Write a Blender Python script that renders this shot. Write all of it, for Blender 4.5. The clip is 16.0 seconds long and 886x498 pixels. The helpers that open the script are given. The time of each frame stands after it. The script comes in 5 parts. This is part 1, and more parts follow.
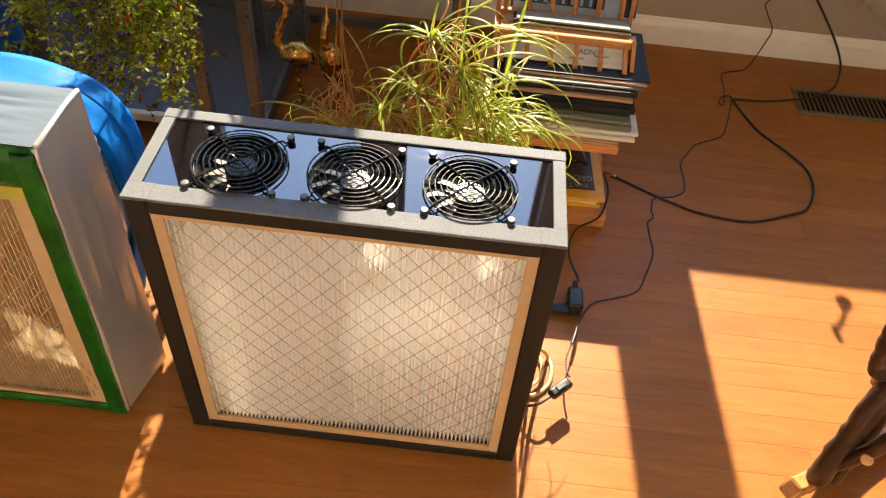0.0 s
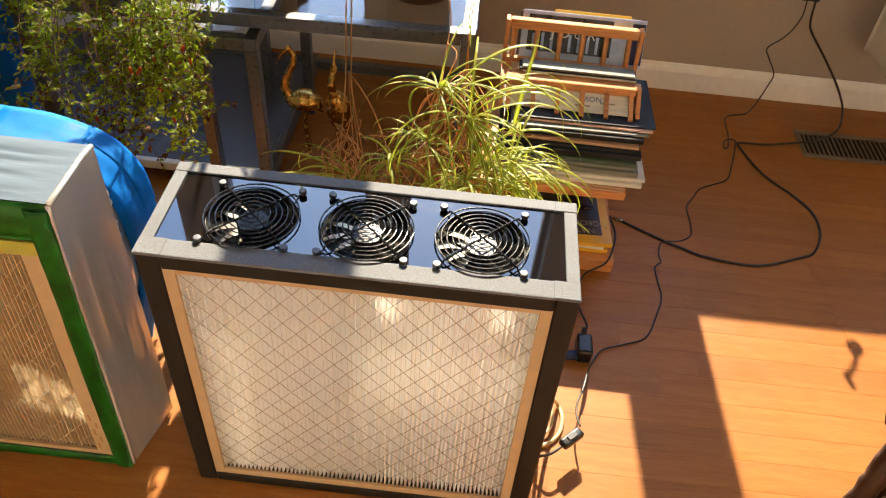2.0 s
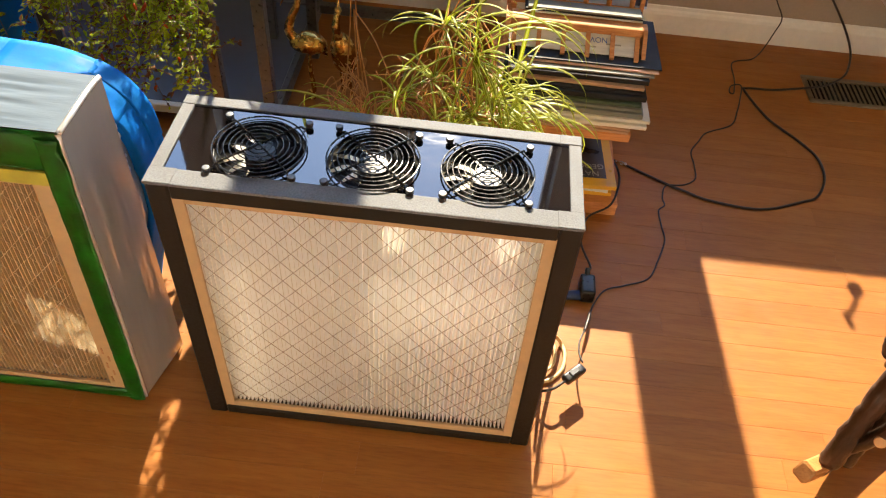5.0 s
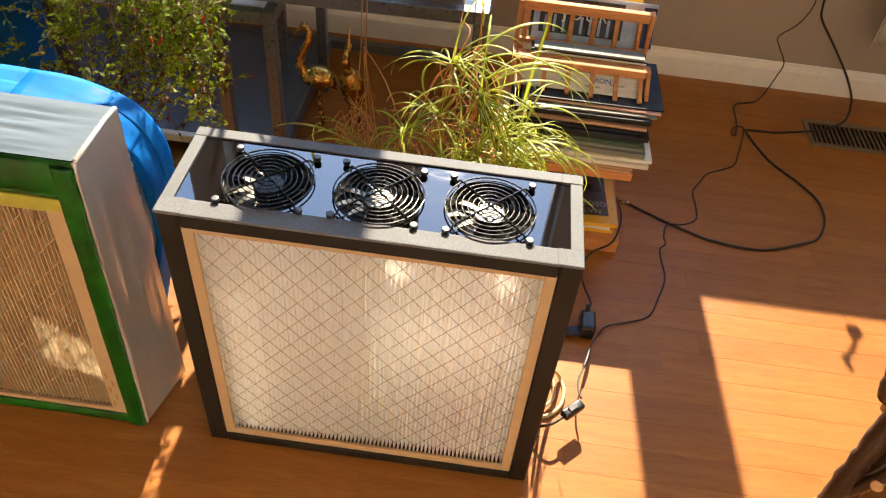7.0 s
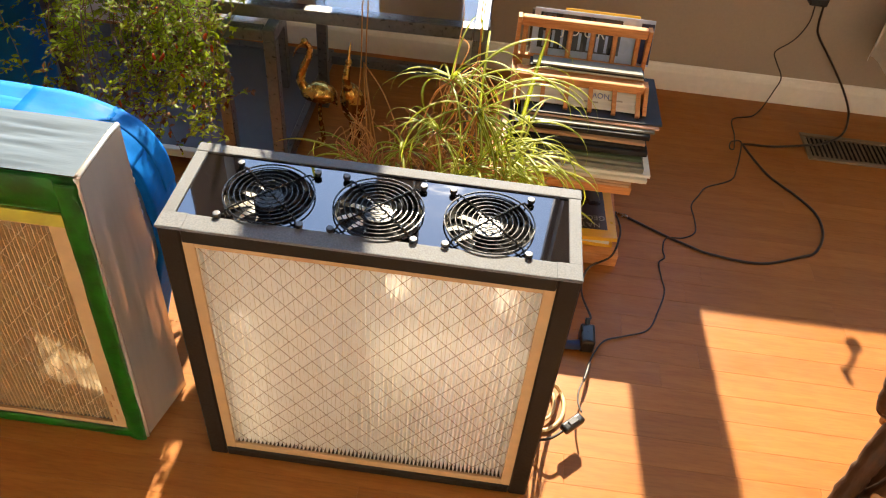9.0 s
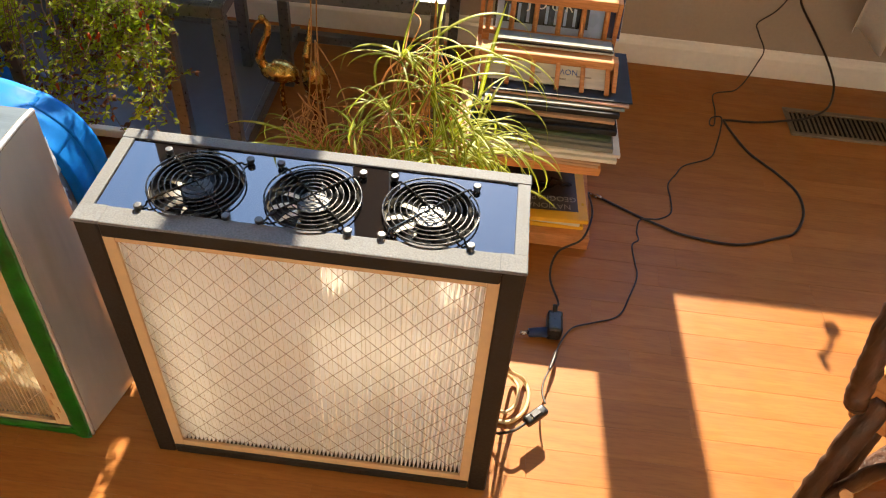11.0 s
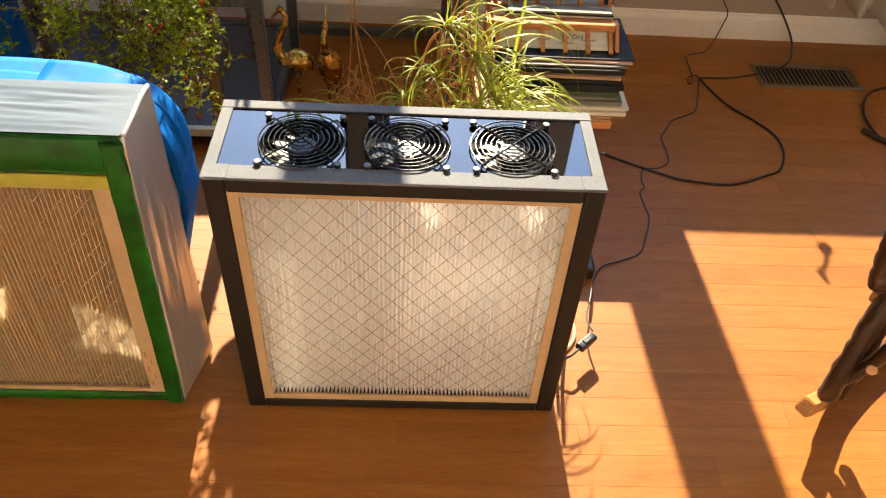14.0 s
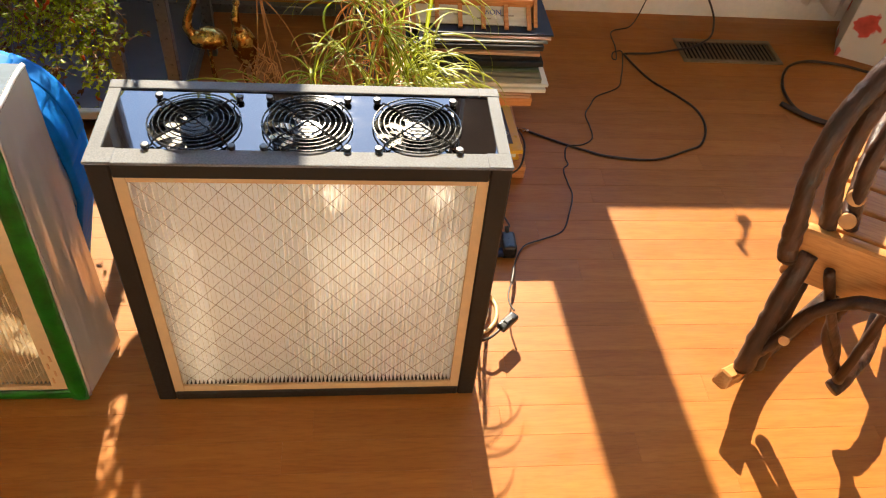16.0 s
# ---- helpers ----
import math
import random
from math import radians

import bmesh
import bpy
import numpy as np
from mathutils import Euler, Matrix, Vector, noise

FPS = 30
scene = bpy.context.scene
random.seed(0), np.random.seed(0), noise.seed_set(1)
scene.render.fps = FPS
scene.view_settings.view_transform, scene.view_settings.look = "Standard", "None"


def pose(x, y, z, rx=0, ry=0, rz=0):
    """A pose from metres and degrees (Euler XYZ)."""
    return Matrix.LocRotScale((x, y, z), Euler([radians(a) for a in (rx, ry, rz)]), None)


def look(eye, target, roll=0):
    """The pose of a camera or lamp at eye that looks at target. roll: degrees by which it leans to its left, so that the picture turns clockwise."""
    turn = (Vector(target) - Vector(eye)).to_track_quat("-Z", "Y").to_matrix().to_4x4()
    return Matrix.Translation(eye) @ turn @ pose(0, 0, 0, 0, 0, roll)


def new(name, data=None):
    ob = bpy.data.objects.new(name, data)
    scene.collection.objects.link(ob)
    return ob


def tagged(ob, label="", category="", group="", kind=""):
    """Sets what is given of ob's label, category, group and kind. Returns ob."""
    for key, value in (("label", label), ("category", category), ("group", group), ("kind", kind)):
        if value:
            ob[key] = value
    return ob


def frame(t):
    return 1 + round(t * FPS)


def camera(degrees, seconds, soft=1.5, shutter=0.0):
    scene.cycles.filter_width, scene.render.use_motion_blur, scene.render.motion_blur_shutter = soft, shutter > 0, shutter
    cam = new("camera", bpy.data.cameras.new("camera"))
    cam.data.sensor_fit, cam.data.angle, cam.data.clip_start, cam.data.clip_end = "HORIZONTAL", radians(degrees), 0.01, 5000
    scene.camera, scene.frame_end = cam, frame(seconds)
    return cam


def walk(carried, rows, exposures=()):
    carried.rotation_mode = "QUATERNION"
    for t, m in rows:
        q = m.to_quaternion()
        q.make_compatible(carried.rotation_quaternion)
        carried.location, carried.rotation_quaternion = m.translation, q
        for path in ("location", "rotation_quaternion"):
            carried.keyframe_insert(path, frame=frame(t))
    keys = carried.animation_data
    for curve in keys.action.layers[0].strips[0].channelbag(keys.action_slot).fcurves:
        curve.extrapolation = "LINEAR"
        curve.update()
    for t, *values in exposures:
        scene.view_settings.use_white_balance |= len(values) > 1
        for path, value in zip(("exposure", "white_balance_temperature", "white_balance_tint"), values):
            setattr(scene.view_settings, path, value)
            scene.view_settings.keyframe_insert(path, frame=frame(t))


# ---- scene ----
cam = camera(60.1, 16.0, soft=1.15)
PATH = [
    (0, (0.386, -0.62, 1.165), (0.363, 0.739, -0.301), 5.8),
    (0.5, (0.385, -0.618, 1.173), (0.36, 0.755, -0.28), 5.6),
    (1, (0.382, -0.62, 1.175), (0.354, 0.775, -0.258), 5.4),
    (1.5, (0.374, -0.618, 1.178), (0.341, 0.795, -0.237), 5.3),
    (2, (0.37, -0.604, 1.177), (0.334, 0.822, -0.225), 5.2),
    (2.5, (0.371, -0.589, 1.177), (0.331, 0.844, -0.218), 5.1),
    (3, (0.367, -0.59, 1.17), (0.328, 0.835, -0.233), 5.0),
    (3.5, (0.372, -0.602, 1.152), (0.339, 0.769, -0.304), 4.9),
    (4, (0.372, -0.617, 1.154), (0.345, 0.723, -0.331), 5.0),
    (6.5, (0.369, -0.648, 1.175), (0.318, 0.74, -0.264), 6.0),
    (7, (0.373, -0.648, 1.178), (0.32, 0.758, -0.243), 6.1),
    (7.5, (0.373, -0.65, 1.179), (0.316, 0.771, -0.227), 6.0),
    (8, (0.372, -0.655, 1.183), (0.313, 0.777, -0.212), 5.9),
    (10.5, (0.406, -0.615, 1.177), (0.349, 0.812, -0.223), 5.8),
    (11, (0.444, -0.59, 1.159), (0.393, 0.798, -0.28), 5.4),
    (11.5, (0.464, -0.591, 1.153), (0.417, 0.754, -0.326), 4.9),
    (12, (0.452, -0.603, 1.154), (0.414, 0.708, -0.356), 4.1),
    (12.5, (0.344, -0.668, 1.158), (0.31, 0.645, -0.35), 2.6),
    (13, (0.266, -0.743, 1.155), (0.239, 0.571, -0.352), 1.7),
    (13.5, (0.25, -0.762, 1.165), (0.277, 0.598, -0.301), 3.5),
    (14, (0.257, -0.756, 1.17), (0.354, 0.648, -0.251), 4.5),
    (14.5, (0.27, -0.752, 1.167), (0.418, 0.667, -0.235), 4.7),
    (15, (0.278, -0.748, 1.167), (0.461, 0.678, -0.223), 4.7),
    (15.5, (0.29, -0.741, 1.168), (0.504, 0.683, -0.22), 4.9),
    (16, (0.316, -0.735, 1.152), (0.548, 0.627, -0.294), 7.1),
]
walk(cam, [(t, look(eye, target, roll)) for t, eye, target, roll in PATH])

# ---- world, sun, exposure ----
SUN_TO = Vector((-0.045, 1.0, 0.745)).normalized()
world = bpy.data.worlds.new("sky")
scene.world = world
world.use_nodes = True
wn = world.node_tree
bg = wn.nodes["Background"]
sky = wn.nodes.new("ShaderNodeTexSky")
sky.sky_type = "NISHITA"
sky.sun_disc = False
sky.sun_elevation = math.asin(SUN_TO.z)
sky.sun_rotation = math.atan2(SUN_TO.x, SUN_TO.y)
sky.air_density, sky.dust_density, sky.ozone_density = 1.0, 0.1, 2.0
wn.links.new(sky.outputs[0], bg.inputs[0])
bg.inputs[1].default_value = 0.125
sun_data = bpy.data.lights.new("sun", "SUN")
sun_data.energy, sun_data.angle, sun_data.color = 2.15, radians(0.6), (1.0, 0.855, 0.625)
sun = new("sun", sun_data)
sun.matrix_world = look(SUN_TO * 20, (0, 0, 0))
scene.view_settings.exposure = 3.03


# ---- materials ----
def nodes_of(name):
    m = bpy.data.materials.new(name)
    m.use_nodes = True
    nt = m.node_tree
    return m, nt, nt.nodes["Principled BSDF"], nt.nodes.new("ShaderNodeTexCoord")


def ramp(nt, fac, stops):
    r = nt.nodes.new("ShaderNodeValToRGB")
    while len(r.color_ramp.elements) < len(stops):
        r.color_ramp.elements.new(0.5)
    for e, (p, c) in zip(r.color_ramp.elements, stops):
        e.position, e.color = p, (*c, 1)
    nt.links.new(fac, r.inputs[0])
    return r.outputs[0]


def noise_tex(nt, vec, scale, detail=4, rough=0.55, distort=0.0):
    n = nt.nodes.new("ShaderNodeTexNoise")
    n.inputs["Scale"].default_value, n.inputs["Detail"].default_value = scale, detail
    n.inputs["Roughness"].default_value, n.inputs["Distortion"].default_value = rough, distort
    nt.links.new(vec, n.inputs["Vector"])
    return n.outputs["Fac"]


def mapped(nt, vec, scale, off=None):
    mp = nt.nodes.new("ShaderNodeMapping")
    mp.inputs["Scale"].default_value = scale
    nt.links.new(vec, mp.inputs["Vector"])
    if off is not None:
        nt.links.new(off, mp.inputs["Location"])
    return mp.outputs[0]


def mixc(nt, fac, a, b, kind="MIX"):
    mx = nt.nodes.new("ShaderNodeMix")
    mx.data_type, mx.blend_type = "RGBA", kind
    for sock, v in ((0, fac), (6, a), (7, b)):
        if isinstance(v, (int, float)):
            mx.inputs[sock].default_value = v
        elif isinstance(v, tuple):
            mx.inputs[sock].default_value = (*v, 1)
        else:
            nt.links.new(v, mx.inputs[sock])
    return mx.outputs[2]


def bump(nt, bsdf, height, strength, dist=0.002):
    b = nt.nodes.new("ShaderNodeBump")
    b.inputs["Strength"].default_value, b.inputs["Distance"].default_value = strength, dist
    nt.links.new(height, b.inputs["Height"])
    nt.links.new(b.outputs[0], bsdf.inputs["Normal"])


def plain(name, col, rough=0.5, metal=0.0, vary=0.15, scale=30.0, bumps=0.15, big=4.0, dist=0.001, rvary=0.12, stretch=(1, 1, 1), gloss=0.5):
    """A surface with grain and larger blotches of its own colour."""
    m, nt, b, tc = nodes_of(name)
    v = mapped(nt, tc.outputs["Object"], stretch)
    fine, large = noise_tex(nt, v, scale, 6), noise_tex(nt, v, big, 3)
    dark = tuple(c * (1 - vary) for c in col)
    lite = tuple(min(1, c * (1 + vary)) for c in col)
    c1 = ramp(nt, fine, [(0.3, dark), (0.7, lite)])
    c2 = ramp(nt, large, [(0.35, tuple(1 - vary * 0.8 for _ in col)), (0.65, (1, 1, 1))])
    nt.links.new(mixc(nt, 1.0, c1, c2, "MULTIPLY"), b.inputs["Base Color"])
    r = ramp(nt, fine, [(0.3, (max(0, rough - rvary),) * 3), (0.7, (min(1, rough + rvary),) * 3)])
    nt.links.new(r, b.inputs["Roughness"])
    b.inputs["Metallic"].default_value = metal
    b.inputs["Specular IOR Level"].default_value = gloss
    if bumps:
        bump(nt, b, fine, bumps, dist)
    return m


def wood(name, dark, lite, rough=0.35, along=(1.2, 22, 22), coat=0.0, ring=2.5, vary=0.25, gloss=0.12, pore=0.7):
    """Wood with long grain along the object's x (or the axis with the small scale)."""
    m, nt, b, tc = nodes_of(name)
    info = nt.nodes.new("ShaderNodeObjectInfo")
    offs = nt.nodes.new("ShaderNodeVectorMath")
    offs.operation = "SCALE"
    offs.inputs[0].default_value = (37.0, 17.0, 9.0)
    nt.links.new(info.outputs["Random"], offs.inputs["Scale"])
    v = mapped(nt, tc.outputs["Object"], along, offs.outputs[0])
    g = noise_tex(nt, v, ring, 8, 0.62, 0.6)
    fine = noise_tex(nt, mapped(nt, tc.outputs["Object"], tuple(a * 5 for a in along), offs.outputs[0]), 3.0, 4, 0.6)
    c = ramp(nt, g, [(0.25, dark), (0.5, tuple((a + q) / 2 for a, q in zip(dark, lite))), (0.72, lite)])
    pores = ramp(nt, fine, [(0.35, (0.72, 0.66, 0.6)), (0.55, (1, 1, 1))])
    c = mixc(nt, pore, c, pores, "MULTIPLY")
    tone = ramp(nt, info.outputs["Random"], [(0.0, tuple(1 - vary for _ in range(3))), (0.5, (0.97, 0.95, 0.93)), (1.0, (1.0, 1.0, 1.0))])
    c = mixc(nt, 1.0, c, tone, "MULTIPLY")
    nt.links.new(c, b.inputs["Base Color"])
    scuff = noise_tex(nt, tc.outputs["Object"], 14, 5)
    nt.links.new(ramp(nt, scuff, [(0.3, (rough - 0.07,) * 3), (0.75, (rough + 0.15,) * 3)]), b.inputs["Roughness"])
    b.inputs["Coat Weight"].default_value = coat
    b.inputs["Specular IOR Level"].default_value = gloss
    b.inputs["Coat Roughness"].default_value = 0.25
    bump(nt, b, mixc(nt, 0.5, g, fine), 0.12, 0.0006)
    return m


def thin_sheet(name, col, trans, rough=0.6, vary=0.1, scale=40.0, gloss=0.0, share=0.5, pores=0.0):
    """A thin sheet that light shines through: fleece, cloth, leaves."""
    m, nt, b, tc = nodes_of(name)
    f = noise_tex(nt, tc.outputs["Object"], scale, 5)
    isl = nt.nodes.new("ShaderNodeNewGeometry")
    c = ramp(nt, f, [(0.3, tuple(x * (1 - vary) for x in col)), (0.7, tuple(min(1, x * (1 + vary)) for x in col))])
    tone = ramp(nt, isl.outputs["Random Per Island"], [(0.0, (1 - vary * 2,) * 3), (1.0, (1, 1, 1))])
    c = mixc(nt, 1.0, c, tone, "MULTIPLY")
    nt.links.new(c, b.inputs["Base Color"])
    b.inputs["Roughness"].default_value = rough
    b.inputs["Specular IOR Level"].default_value = gloss
    t = nt.nodes.new("ShaderNodeBsdfTranslucent")
    nt.links.new(mixc(nt, 1.0, c, trans, "MULTIPLY"), t.inputs["Color"])
    mx = nt.nodes.new("ShaderNodeMixShader")
    mx.inputs[0].default_value = share
    nt.links.new(b.outputs[0], mx.inputs[1])
    nt.links.new(t.outputs[0], mx.inputs[2])
    out = mx.outputs[0]
    if pores:
        hole = nt.nodes.new("ShaderNodeBsdfTransparent")
        mz = nt.nodes.new("ShaderNodeMixShader")
        mz.inputs[0].default_value = pores
        nt.links.new(out, mz.inputs[1])
        nt.links.new(hole.outputs[0], mz.inputs[2])
        out = mz.outputs[0]
    nt.links.new(out, nt.nodes["Material Output"].inputs["Surface"])
    return m


def sheet_glass(name):
    """A flat pane: light goes straight through, the surface mirrors by Fresnel."""
    m, nt, b, tc = nodes_of(name)
    clear, shine = nt.nodes.new("ShaderNodeBsdfTransparent"), nt.nodes.new("ShaderNodeBsdfGlossy")
    clear.inputs["Color"].default_value = (0.97, 0.968, 0.958, 1)
    shine.inputs["Roughness"].default_value = 0.0
    lw, pw, ma = nt.nodes.new("ShaderNodeLayerWeight"), nt.nodes.new("ShaderNodeMath"), nt.nodes.new("ShaderNodeMath")
    lw.inputs["Blend"].default_value = 0.5
    pw.operation, ma.operation = "POWER", "MULTIPLY_ADD"
    pw.inputs[1].default_value, ma.inputs[1].default_value, ma.inputs[2].default_value = 5.0, 0.94, 0.045
    nt.links.new(lw.outputs["Facing"], pw.inputs[0])
    nt.links.new(pw.outputs[0], ma.inputs[0])
    mx = nt.nodes.new("ShaderNodeMixShader")
    nt.links.new(ma.outputs[0], mx.inputs[0])
    nt.links.new(clear.outputs[0], mx.inputs[1])
    nt.links.new(shine.outputs[0], mx.inputs[2])
    nt.links.new(mx.outputs[0], nt.nodes["Material Output"].inputs["Surface"])
    return m


OAK = wood("oak_floor", (0.305, 0.106, 0.019), (0.395, 0.155, 0.033), 0.42, (1.8, 18, 18), 0.0, vary=0.13, gloss=0.28, pore=0.45)
OAK_GAP = plain("floor_joint", (0.255, 0.092, 0.020), 0.7)
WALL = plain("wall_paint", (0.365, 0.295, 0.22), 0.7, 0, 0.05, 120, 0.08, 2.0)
WHITE = plain("white_paint", (0.78, 0.74, 0.66), 0.45, 0, 0.04, 60, 0.05, 3.0)
# unseen walls and ceiling, kept pale to bounce warm light into the shade
WALL_BOUNCE = plain("bounce_wall_paint", (0.86, 0.76, 0.62), 0.7, 0, 0.04, 120, 0.08, 2.0)
CEIL = plain("ceiling_paint", (0.86, 0.81, 0.73), 0.8, 0, 0.04, 80, 0.05)
FRAME_DARK = plain("window_wood", (0.10, 0.05, 0.025), 0.45, 0, 0.2, 40, 0.1)
LAWN = plain("lawn", (0.06, 0.09, 0.03), 0.9, 0, 0.3, 6, 0.3, 0.5)
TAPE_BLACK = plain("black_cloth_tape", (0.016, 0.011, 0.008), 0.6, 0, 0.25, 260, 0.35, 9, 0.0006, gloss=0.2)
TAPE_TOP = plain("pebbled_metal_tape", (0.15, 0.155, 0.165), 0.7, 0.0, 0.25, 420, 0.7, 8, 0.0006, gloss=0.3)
CARD = plain("filter_cardboard", (0.45, 0.29, 0.145), 0.75, 0, 0.08, 60, 0.1)
FLEECE = thin_sheet("white_filter_fleece", (0.98, 0.97, 0.96), (1.0, 0.99, 0.975), 0.9, 0.015, 90, 0.0, 0.9)
# white fleece again, toned darker to put shade into the pleat folds
FOLD_SHADE = thin_sheet("shaded_fold_fleece", (0.86, 0.81, 0.73), (1.0, 0.97, 0.92), 0.9, 0.1, 90, 0.0, 0.55)
# dirty brown fleece with the backlight on its ridges put into a paler colour
RIDGE_BACKLIT = thin_sheet("backlit_pleat_ridge", (0.74, 0.52, 0.29), (1.0, 0.95, 0.85), 0.8, 0.1, 90, 0.1, 0.4)
FLEECE_AIRY = thin_sheet("airy_filter_fleece", (0.98, 0.965, 0.93), (1.0, 0.99, 0.96), 0.9, 0.015, 90, 0.0, 0.92, 0.09)
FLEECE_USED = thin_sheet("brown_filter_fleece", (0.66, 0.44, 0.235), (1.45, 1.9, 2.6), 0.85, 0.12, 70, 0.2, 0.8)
WIRE_RUST = plain("copper_wire", (0.24, 0.12, 0.045), 0.45, 0.3, 0.2, 80)
WIRE_PALE = plain("pale_wire", (0.6, 0.5, 0.36), 0.5, 0.2, 0.15, 80)
WIRE_BLACK = plain("black_wire", (0.012, 0.012, 0.013), 0.28, 0.3, 0.2, 200, 0.05)
PLASTIC_BLACK = plain("black_plastic", (0.012, 0.012, 0.013), 0.35, 0, 0.2, 150, 0.08)
SCREW = plain("rubber_screw_cap", (0.09, 0.09, 0.095), 0.4, 0.3, 0.2, 200, 0.1)
INSIDE = plain("white_inner_liner", (0.75, 0.72, 0.66), 0.8, 0, 0.05)
GREEN = plain("green_painter_tape", (0.014, 0.185, 0.009), 0.4, 0, 0.5, 26, 0.6, 9, 0.003, stretch=(1, 1, 1))
YELLOW = plain("yellow_green_tape", (0.38, 0.33, 0.03), 0.55, 0, 0.15, 40, 0.2)
BLUE = plain("blue_painter_tape", (0.003, 0.165, 0.58), 0.6, 0, 0.16, 26, 0.4, 6, 0.002, stretch=(1, 1, 2.5), gloss=0.12)
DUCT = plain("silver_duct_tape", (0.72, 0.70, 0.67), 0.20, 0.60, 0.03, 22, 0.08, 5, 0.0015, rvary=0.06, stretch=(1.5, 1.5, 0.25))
# silver tape of the sunlit top, coloured dark to offset the light on it
DUCT_SUNNED = plain("sun_toned_duct_tape", (0.108, 0.145, 0.188), 0.55, 0.0, 0.10, 14, 0.6, 5, 0.003, stretch=(0.3, 2, 1), gloss=0.2)
PLASTIC_CLEAR = thin_sheet("wrinkled_clear_plastic", (0.62, 0.67, 0.72), (1.0, 1.0, 1.0), 0.25, 0.06, 14, 0.5, 0.4)
BOARD = thin_sheet("thin_backing_board", (0.80, 0.60, 0.38), (1.0, 0.95, 0.85), 0.8, 0.05, 20, 0.1, 0.6)
STEEL_DARK = plain("dark_powder_steel", (0.11, 0.115, 0.125), 0.36, 0.4, 0.2, 120, 0.1)
SLATE = plain("slate_grey_laminate", (0.085, 0.098, 0.125), 0.4, 0, 0.12, 40, 0.05)
GLASS = sheet_glass("clear_glass")
BRASS = plain("aged_brass", (0.66, 0.42, 0.11), 0.24, 1.0, 0.3, 60, 0.25, 12, 0.002)
CLAY = plain("brown_clay", (0.07, 0.035, 0.022), 0.5, 0, 0.2, 30, 0.1, gloss=0.15)
SOIL = plain("potting_soil", (0.03, 0.02, 0.012), 0.95, 0, 0.4, 90, 0.6)
CHERRY = wood("orange_stained_wood", (0.56, 0.22, 0.075), (0.72, 0.35, 0.14), 0.5, (2, 24, 24), 0.0, vary=0.12)
BARK = plain("peeled_bark", (0.062, 0.024, 0.011), 0.42, 0, 0.7, 70, 1.0, 14, 0.004, stretch=(1, 1, 0.2), gloss=0.35)
CUT = plain("cut_wood_end", (0.55, 0.28, 0.1), 0.55, 0, 0.2, 40, 0.2)
SEATWOOD = wood("pale_seat_wood", (0.42, 0.185, 0.06), (0.56, 0.28, 0.10), 0.4, (2, 20, 20), 0.1, vary=0.1)
CABLE = plain("dark_cable_rubber", (0.022, 0.012, 0.008), 0.45, 0, 0.2, 100, 0.1)
CREAM_CORD = plain("cream_cord_rubber", (0.62, 0.46, 0.24), 0.5, 0, 0.1, 80, 0.1)
SILVER = plain("silver_connector", (0.6, 0.58, 0.55), 0.25, 0.9, 0.1, 80)
BLUE_PLUG = plain("blue_plug_plastic", (0.01, 0.03, 0.10), 0.4, 0, 0.15, 80)
BROWN_METAL = plain("bronze_register", (0.21, 0.155, 0.10), 0.45, 0.35, 0.2, 80, 0.1)
DUCT_SHADE = plain("duct_shade_black", (0.004, 0.004, 0.004), 0.9, 0, 0.1)
LEAF = thin_sheet("glossy_green_leaf", (0.33, 0.44, 0.050), (1.75, 1.75, 0.45), 0.4, 0.32, 60, 0.22, 0.68)
LEAF_DRY = thin_sheet("dry_brown_leaf", (0.20, 0.10, 0.045), (1.3, 1.0, 0.7), 0.7, 0.3, 60, 0.1, 0.4)
STEM = plain("brown_stem", (0.20, 0.11, 0.05), 0.6, 0, 0.2, 60)
FLOWER = thin_sheet("orange_flower", (0.60, 0.12, 0.02), (1.3, 1.0, 0.9), 0.5, 0.15, 60, 0.2, 0.4)
SPIDER = thin_sheet("spider_leaf_green", (0.31, 0.36, 0.025), (1.6, 1.6, 0.35), 0.4, 0.2, 40, 0.3, 0.45)
SPIDER_PALE = thin_sheet("spider_leaf_cream", (0.56, 0.58, 0.14), (1.2, 1.25, 0.8), 0.4, 0.12, 40, 0.3, 0.45)
STOLON = thin_sheet("dry_runner", (0.72, 0.36, 0.12), (1.1, 0.9, 0.7), 0.5, 0.2, 40, 0.2, 0.3)
SHEER = thin_sheet("white_curtain_cloth", (0.84, 0.79, 0.72), (1.0, 0.95, 0.86), 0.9, 0.05, 200, 0.0, 0.1)
PAPERS = [plain("paper_%s" % n, c, 0.6, 0, 0.12, 24, 0.05, 10, stretch=(1, 1, 6), gloss=0.25) for n, c in (
    ("dark", (0.02, 0.02, 0.022)), ("white", (0.70, 0.66, 0.58)), ("grey", (0.20, 0.20, 0.17)), ("tan", (0.5, 0.3, 0.18)), ("green", (0.07, 0.10, 0.06)), ("pink", (0.62, 0.40, 0.30)))]
NG_YELLOW = plain("yellow_cover", (0.80, 0.42, 0.02), 0.35, 0, 0.05, 30, 0.02)
COVER_DARK = plain("dark_photo_cover", (0.06, 0.045, 0.035), 0.3, 0, 0.6, 12, 0.02, 7)
COVER_BLUE = plain("blue_photo_cover", (0.50, 0.62, 0.95), 0.3, 0, 0.25, 9, 0.02, 6)
COVER_BUILDING = plain("building_photo", (0.03, 0.035, 0.05), 0.3, 0, 0.7, 60, 0.02, 9, stretch=(1, 1, 0.1))
INK_WHITE = plain("white_ink", (0.85, 0.83, 0.78), 0.4, 0, 0.02)
INK_BLUE = plain("blue_ink", (0.05, 0.12, 0.4), 0.4, 0, 0.05)
